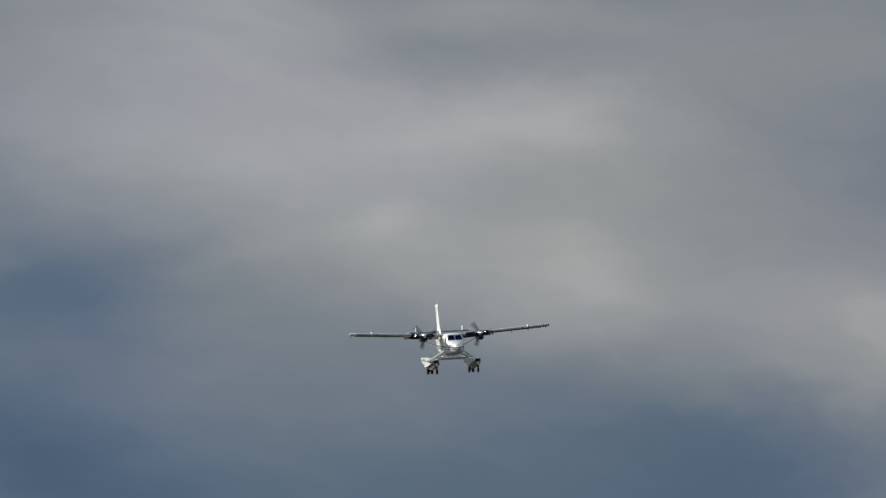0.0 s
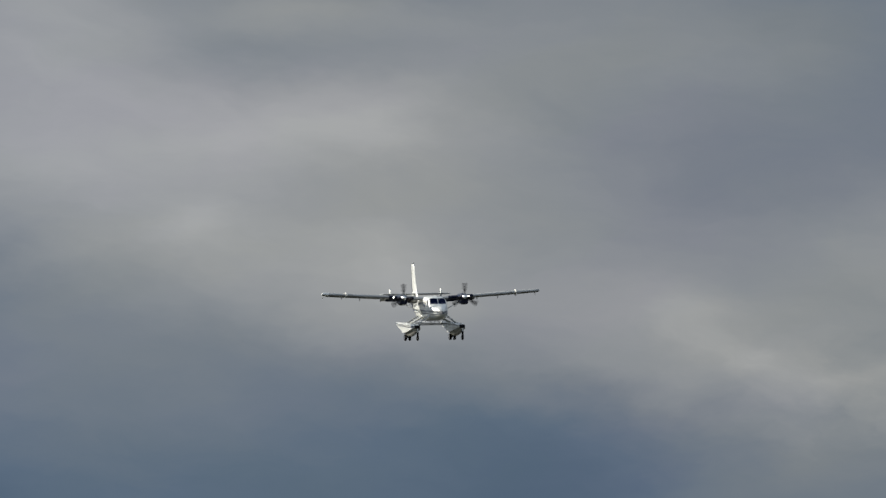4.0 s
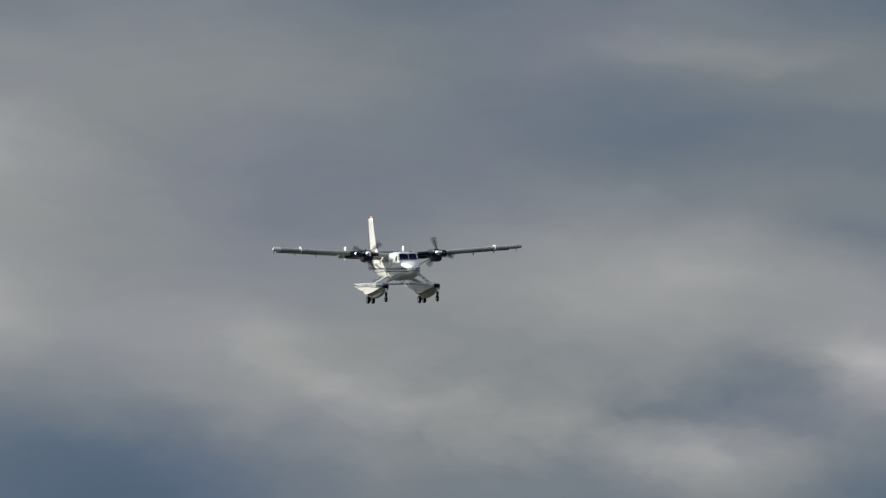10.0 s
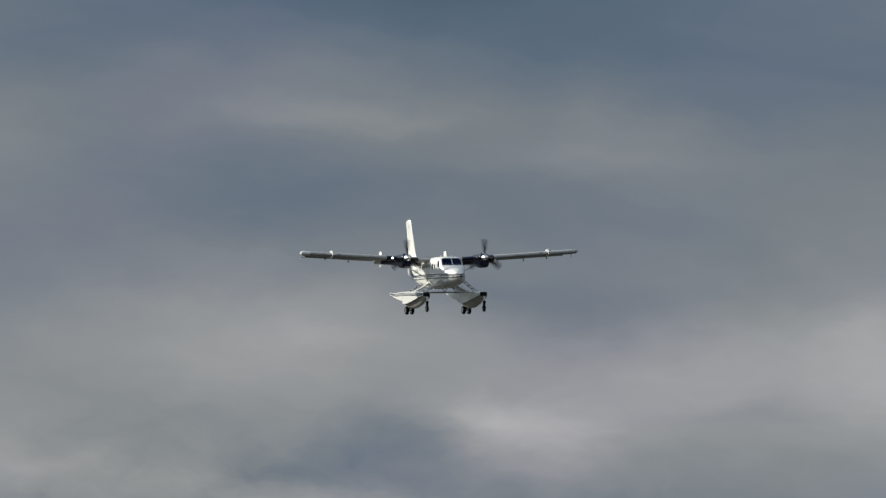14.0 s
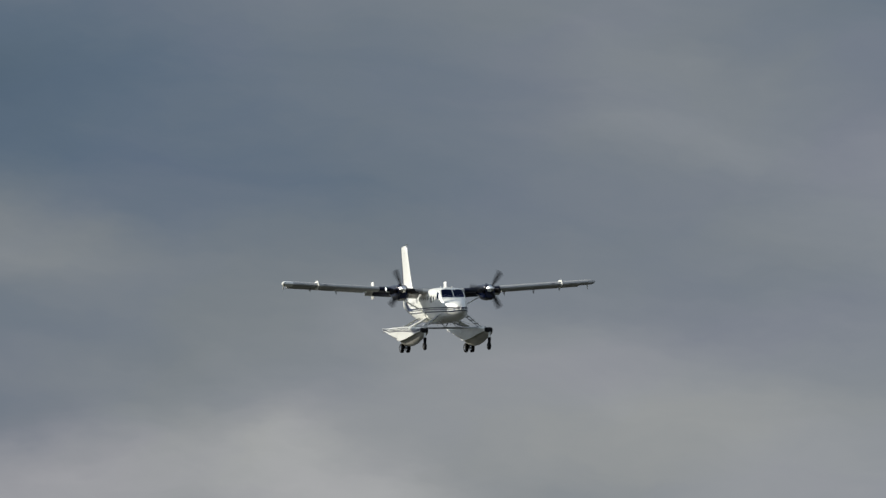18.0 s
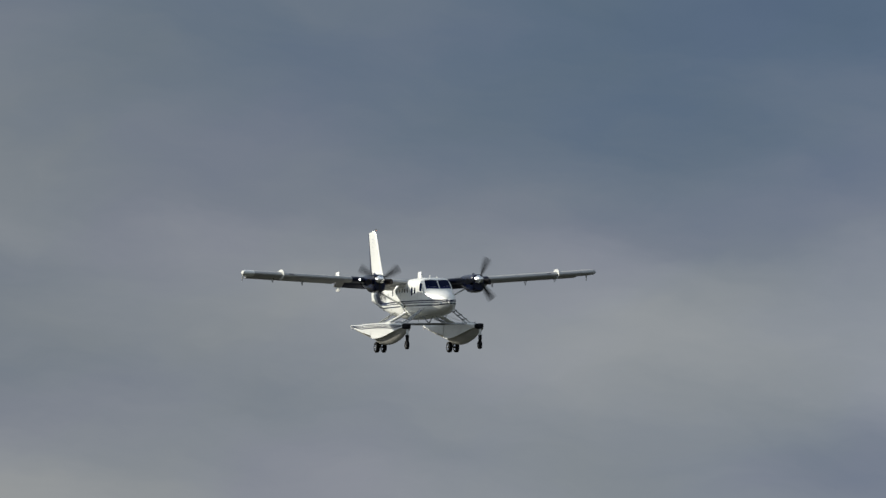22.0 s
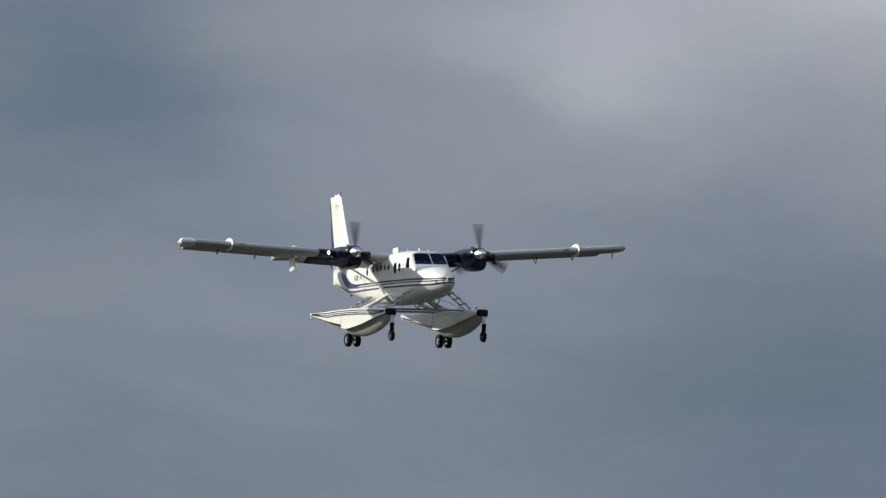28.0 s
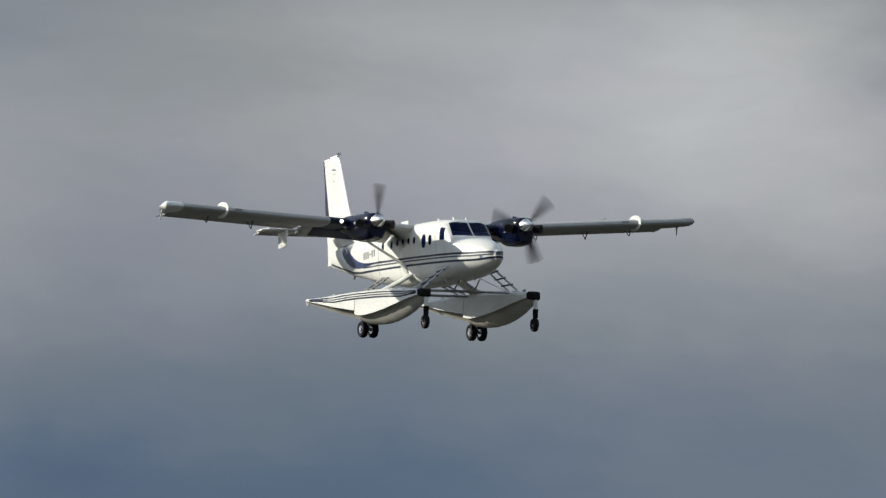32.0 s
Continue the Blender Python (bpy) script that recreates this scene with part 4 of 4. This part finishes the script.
    part("water_rudder", loft([[(-6.05, yc - 0.015, -2.12), (-6.05, yc + 0.015, -2.12), (-6.30, yc + 0.01, -2.10), (-6.30, yc - 0.01, -2.10)], [(-6.02, yc - 0.015, -2.34), (-6.02, yc + 0.015, -2.34), (-6.22, yc + 0.01, -2.36), (-6.22, yc - 0.01, -2.36)]]), STEEL, pontoon, "water rudder blade")

    # struts between fuselage and float
    main = loft([[Vector((x0, side * y, z)) + Vector((math.cos(a) * c, math.sin(a) * 0.06 * side, math.sin(a) * 0.05)) for a in np.linspace(0, math.tau, 16, endpoint=False)] for x0, y, z, c in ((-0.20, 0.76, -1.93, 0.28), (-0.30, 1.20, -2.20, 0.32), (-0.42, 1.62, -2.42, 0.42), (-0.45, 1.86, -2.53, 0.52))])
    part("main_strut", main, WHITE, plane, "broad white faired float strut")
    low, high = (Vector((2.44, side * 0.80, -2.02)), Vector((2.24, side * 1.74, -2.72))), (Vector((2.94, side * 0.80, -1.99)), Vector((2.93, side * 1.74, -2.77)))
    ladder = part("ladder", tube(*low, 0.035), RAIL, plane, "boarding ladder strut down to the float")
    part("ladder_rail", tube(*high, 0.035), RAIL, ladder)
    for k in (0.2, 0.48, 0.76):
        a, b = low[0].lerp(low[1], k), high[0].lerp(high[1], k)
        part("rung", tube(a - (b - a) * 0.2, b + (b - a) * 0.2, 0.03), LADDER, ladder, "dark ladder rung")
    low, high = (Vector((-2.05, side * 0.78, -1.80)), Vector((-1.50, side * 1.80, -2.40))), (Vector((-2.42, side * 0.78, -1.77)), Vector((-2.02, side * 1.80, -2.36)))
    rear = part("rear_strut", tube(*low, 0.035), RAIL, plane, "thin rear float strut with steps")
    part("rear_rail", tube(*high, 0.03), RAIL, rear)
    for k in (0.22, 0.5, 0.78):
        a, b = low[0].lerp(low[1], k), high[0].lerp(high[1], k)
        part("step", tube(a - (b - a) * 0.15, b + (b - a) * 0.15, 0.028), LADDER, rear, "dark step")
    # short struts make a zigzag between the belly and the front spreader bar
    for top in (0.06, 0.66):
        part("belly_brace", tube((2.25, side * top, -2.36), (2.42, side * 0.38, -2.78), 0.028, n=8), STEEL, plane, "short grey brace under the belly")
    part("brace_wire", tube((2.6, side * 0.5, -2.36), (2.1, side * 1.75, -2.72), 0.010, n=6), STEEL, plane)
    part("brace_wire", tube((1.6, side * 0.35, -2.37), (-0.6, side * 1.75, -2.52), 0.012, n=6), STEEL, plane)
for x, z in ((2.45, -2.80), (-0.75, -2.56)):
    part("spreader_bar", tube((x, -1.75, z), (x, 1.75, z), 0.06, n=14, squash=0.7), STEEL, plane, "grey spreader bar between the floats")

# ---- a small bird that crosses the view, near the camera ----
bird = new("bird")
tagged(bird, "small dark bird in fast flight", "bird")
body = lathe([(-0.038, 0.007), (-0.028, 0.015), (-0.010, 0.023), (0.010, 0.024), (0.024, 0.018), (0.031, 0.015), (0.037, 0.012), (0.042, 0.005), (0.050, 0.001)], n=14)
part("body", body, FEATHER, bird, "dark rounded body with a pointed beak")
part("tail", loft([[(-0.035, -0.008, 0), (-0.035, 0.008, 0), (-0.035, 0.008, 0.004), (-0.035, -0.008, 0.004)], [(-0.058, -0.012, 0.0), (-0.058, 0.012, 0.0), (-0.058, 0.012, 0.003), (-0.058, -0.012, 0.003)]]), FEATHER, bird)
bird_wings = []
for side in (1, -1):
    rings = []
    for y, front, rear, t in ((0.0, 0.016, -0.020, 0.008), (0.03, 0.022, -0.020, 0.005), (0.045, 0.014, -0.020, 0.004), (0.06, -0.002, -0.024, 0.003), (0.068, -0.016, -0.026, 0.001)):
        rings.append([(front, side * y, 0), ((front + rear) / 2, side * y, t), (rear, side * y, 0), ((front + rear) / 2, side * y, -t / 2)])
    bird_wings.append((side, part("wing", loft(rings), FEATHER, bird, "dark pointed wing")))

# ---- ground: unseen, added out to the horizon, dark to hold down bounced light ----
bm = bmesh.new()
bmesh.ops.create_grid(bm, x_segments=60, y_segments=60, size=9000)
for v in bm.verts:
    far = math.hypot(v.co.x, v.co.y)
    v.co.z = 6.0 * noise.noise(v.co / 900.0) * min(1.0, far / 1500.0)
mesh = bpy.data.meshes.new("ground")
bm.to_mesh(mesh)
bm.free()
DARK_GROUND = surface("dark_ground", (0.020, 0.022, 0.014), 0.9, wear=0.45, grain=0.8, bump=0.05)
mesh.materials.append(DARK_GROUND)
ground = tagged(new("ground", mesh), "unseen dark green ground, added for its bounced light", "ground", kind="structure")

# ---- movements ----
PLANE_ROWS = [
    (0, pose(-257, 1788.57, 119.13, 3.336, 0.714, 286.203)),
    (0.5, pose(-252.3, 1768.69, 118.24, 4.99, 0.978, 286.225)),
    (1, pose(-247.6, 1748.98, 117.36, 5.907, 1.101, 286.434)),
    (1.5, pose(-242.9, 1729.42, 116.48, 5.717, 0.989, 286.895)),
    (2, pose(-238.21, 1710, 115.62, 4.37, 0.803, 287.521)),
    (2.5, pose(-233.51, 1690.72, 114.75, 2.59, 0.729, 288.154)),
    (3, pose(-228.82, 1671.56, 113.9, 1.562, 0.936, 288.426)),
    (3.5, pose(-224.12, 1652.53, 113.04, 1.644, 1.078, 288.335)),
    (5.5, pose(-205.25, 1577.51, 109.69, 2.242, 0.474, 288.785)),
    (6, pose(-200.45, 1559, 108.86, 1.146, 0.177, 289.089)),
    (6.5, pose(-195.59, 1540.59, 108.03, 0.142, -0.055, 289.533)),
    (7, pose(-190.67, 1522.26, 107.21, 0.167, -0.206, 289.976)),
    (7.5, pose(-185.68, 1504.01, 106.39, 0.622, -0.276, 290.102)),
    (8, pose(-180.64, 1485.83, 105.58, 0.627, -0.268, 290.033)),
    (8.5, pose(-175.52, 1467.72, 104.77, 0.226, -0.222, 290.188)),
    (9, pose(-170.35, 1449.68, 103.96, 0.309, -0.191, 290.391)),
    (9.5, pose(-165.1, 1431.69, 103.15, 0.857, -0.264, 290.56)),
    (10, pose(-159.78, 1413.76, 102.35, 1.662, -0.41, 290.613)),
    (10.5, pose(-154.39, 1395.87, 101.54, 1.833, -0.518, 290.642)),
    (11, pose(-148.93, 1378.02, 100.74, 2.206, -0.574, 290.548)),
    (11.5, pose(-143.4, 1360.22, 99.94, 2.805, -0.632, 290.319)),
    (12, pose(-137.82, 1342.44, 99.14, 2.887, -0.787, 290.091)),
    (12.5, pose(-132.17, 1324.69, 98.35, 2.021, -0.889, 290.101)),
    (13, pose(-126.47, 1306.97, 97.55, 1.59, -0.947, 289.948)),
    (13.5, pose(-120.71, 1289.27, 96.76, 1.696, -0.891, 289.734)),
    (15.5, pose(-97.02, 1218.57, 93.59, 0.124, -0.502, 290.004)),
    (16, pose(-90.94, 1200.9, 92.8, 0.147, -0.52, 290.077)),
    (16.5, pose(-84.78, 1183.24, 92.01, 1.291, -0.602, 289.828)),
    (17, pose(-78.56, 1165.56, 91.23, 1.499, -0.622, 289.074)),
    (17.5, pose(-72.35, 1147.88, 90.44, 1.677, -0.617, 288.329)),
    (18, pose(-66.22, 1130.17, 89.65, 1.431, -0.614, 287.933)),
    (18.5, pose(-60.18, 1112.44, 88.86, 1.482, -0.604, 287.697)),
    (19, pose(-54.24, 1094.68, 88.07, 2.694, -0.571, 287.729)),
    (19.5, pose(-48.39, 1076.9, 87.29, 3.803, -0.541, 287.717)),
    (20, pose(-42.63, 1059.1, 86.5, 3.849, -0.537, 287.524)),
    (20.5, pose(-36.97, 1041.27, 85.71, 3.138, -0.481, 287.426)),
    (21, pose(-31.41, 1023.41, 84.92, 2.083, -0.539, 287.829)),
    (21.5, pose(-25.89, 1005.53, 84.14, 1.606, -0.654, 288.348)),
    (22, pose(-20.38, 987.63, 83.35, 1.481, -0.648, 288.429)),
    (22.5, pose(-14.87, 969.7, 82.56, 1.22, -0.685, 288.261)),
    (23, pose(-9.35, 951.74, 81.77, 1.347, -0.824, 288.08)),
    (23.5, pose(-3.84, 933.76, 80.99, 1.865, -0.969, 288.031)),
    (24, pose(1.67, 915.75, 80.2, 1.665, -0.913, 287.77)),
    (24.5, pose(7.18, 897.71, 79.41, 1.646, -0.773, 287.377)),
    (25, pose(12.69, 879.64, 78.63, 2.276, -0.731, 287.245)),
    (25.5, pose(18.2, 861.54, 77.84, 3.266, -0.817, 287.16)),
    (27.5, pose(40.22, 788.81, 74.7, 0.964, -0.937, 286.576)),
    (28, pose(45.72, 770.55, 73.92, 0.903, -0.961, 286.47)),
    (28.5, pose(51.21, 752.24, 73.14, 0.571, -0.955, 286.661)),
    (29, pose(56.7, 733.9, 72.36, -0.14, -0.774, 286.719)),
    (29.5, pose(62.19, 715.52, 71.58, -0.378, -0.798, 286.391)),
    (30, pose(67.67, 697.1, 70.8, -0.264, -1.017, 286.402)),
    (30.5, pose(73.14, 678.64, 70.02, -0.545, -1.237, 286.559)),
    (31, pose(78.61, 660.13, 69.25, -0.868, -1.326, 286.504)),
    (31.5, pose(84.06, 641.57, 68.47, -0.111, -1.38, 286.099)),
    (32, pose(89.51, 622.96, 67.7, 0.75, -1.393, 285.786)),
]
# blade angles in degrees once a second, left and right engine, modulo a third of a turn
PHASE_LEFT = [35, 22, -2, -35, 0, 0, -27, -32, 22, -12, 18, -42, -15, 52, 0, 0, -47, -38, -33, -38, -30, -35, -25, -28, -20, 0, 0, 0, 3, -30, 28, 10, -45]
PHASE_RIGHT = [45, 58, 65, 28, 0, 0, -35, 50, 50, 50, -50, 52, 20, 30, 0, 0, -52, 0, 20, 50, -33, 10, -60, -60, -42, -14, 0, 0, 0, -37, 28, -28, -5]


def spin_rows(at, phases, sign=1):
    """A turn of about 86 degrees from one thirtieth of a second to the next, meeting the blade angles at the full seconds."""
    rows, turned = [(0.0, pose(*at, phases[0]))], phases[0]
    for second in range(int(CLIP)):
        want = (phases[second + 1] - phases[second]) % 120 - 120
        step = (2640 + want) / 30
        for k in range(1, 31):
            turned += step
            rows.append((second + k / 30, pose(*at, turned)))
    return rows


def motions():
    walk(plane, PLANE_ROWS)
    for (hub, at), phases in zip(propellers, (PHASE_LEFT, PHASE_RIGHT)):
        walk(hub, spin_rows(at, phases))
    # the beacon turns once in 1.4305 s
    walk(beacon, [(k / 10, pose(*BEACON_AT, 0, 0, (k / 10 - 5.9795) * 360 / 1.4305)) for k in range(int(CLIP * 10) + 1)])
    # the bird flies straight through, beating its wings
    walk(bird, [(t, pose(*p, *BIRD_TURN)) for t, p in bird_path()])
    for side, limb in bird_wings:
        rows = []
        for k in range(int(CLIP * 15) + 1):
            t = k / 15
            lift = 8 + 52 * math.cos((t - 5.70) * math.tau / 0.4)
            drawn_in = 5.5 < t < 6.3
            rows.append((t, pose(0, side * 0.012, 0.008, 0, 0, side * 76) if drawn_in else pose(0, side * 0.012, 0.008, side * lift * (1 if lift < 0 else 0.5), 0, 0)))
        walk(limb, rows)


BIRD_TURN = (0, 0, 180)


def bird_path():
    """Level, fast flight from right to left, 125 m off, dropping a little."""
    rows = []
    for t, x, z in ((0, 50.953, 11.906), (5, -6.904, 11.586), (5.6, -13.846, 11.606), (5.7, -15.004, 11.674), (5.8, -16.213, 11.629), (5.9, -17.444, 11.490), (6, -18.656, 11.252), (6.5, -24.716, 10.902), (32, -333.754, 19.252)):
        rows.append((t, (x, 124.0, z)))
    return rows


motions()
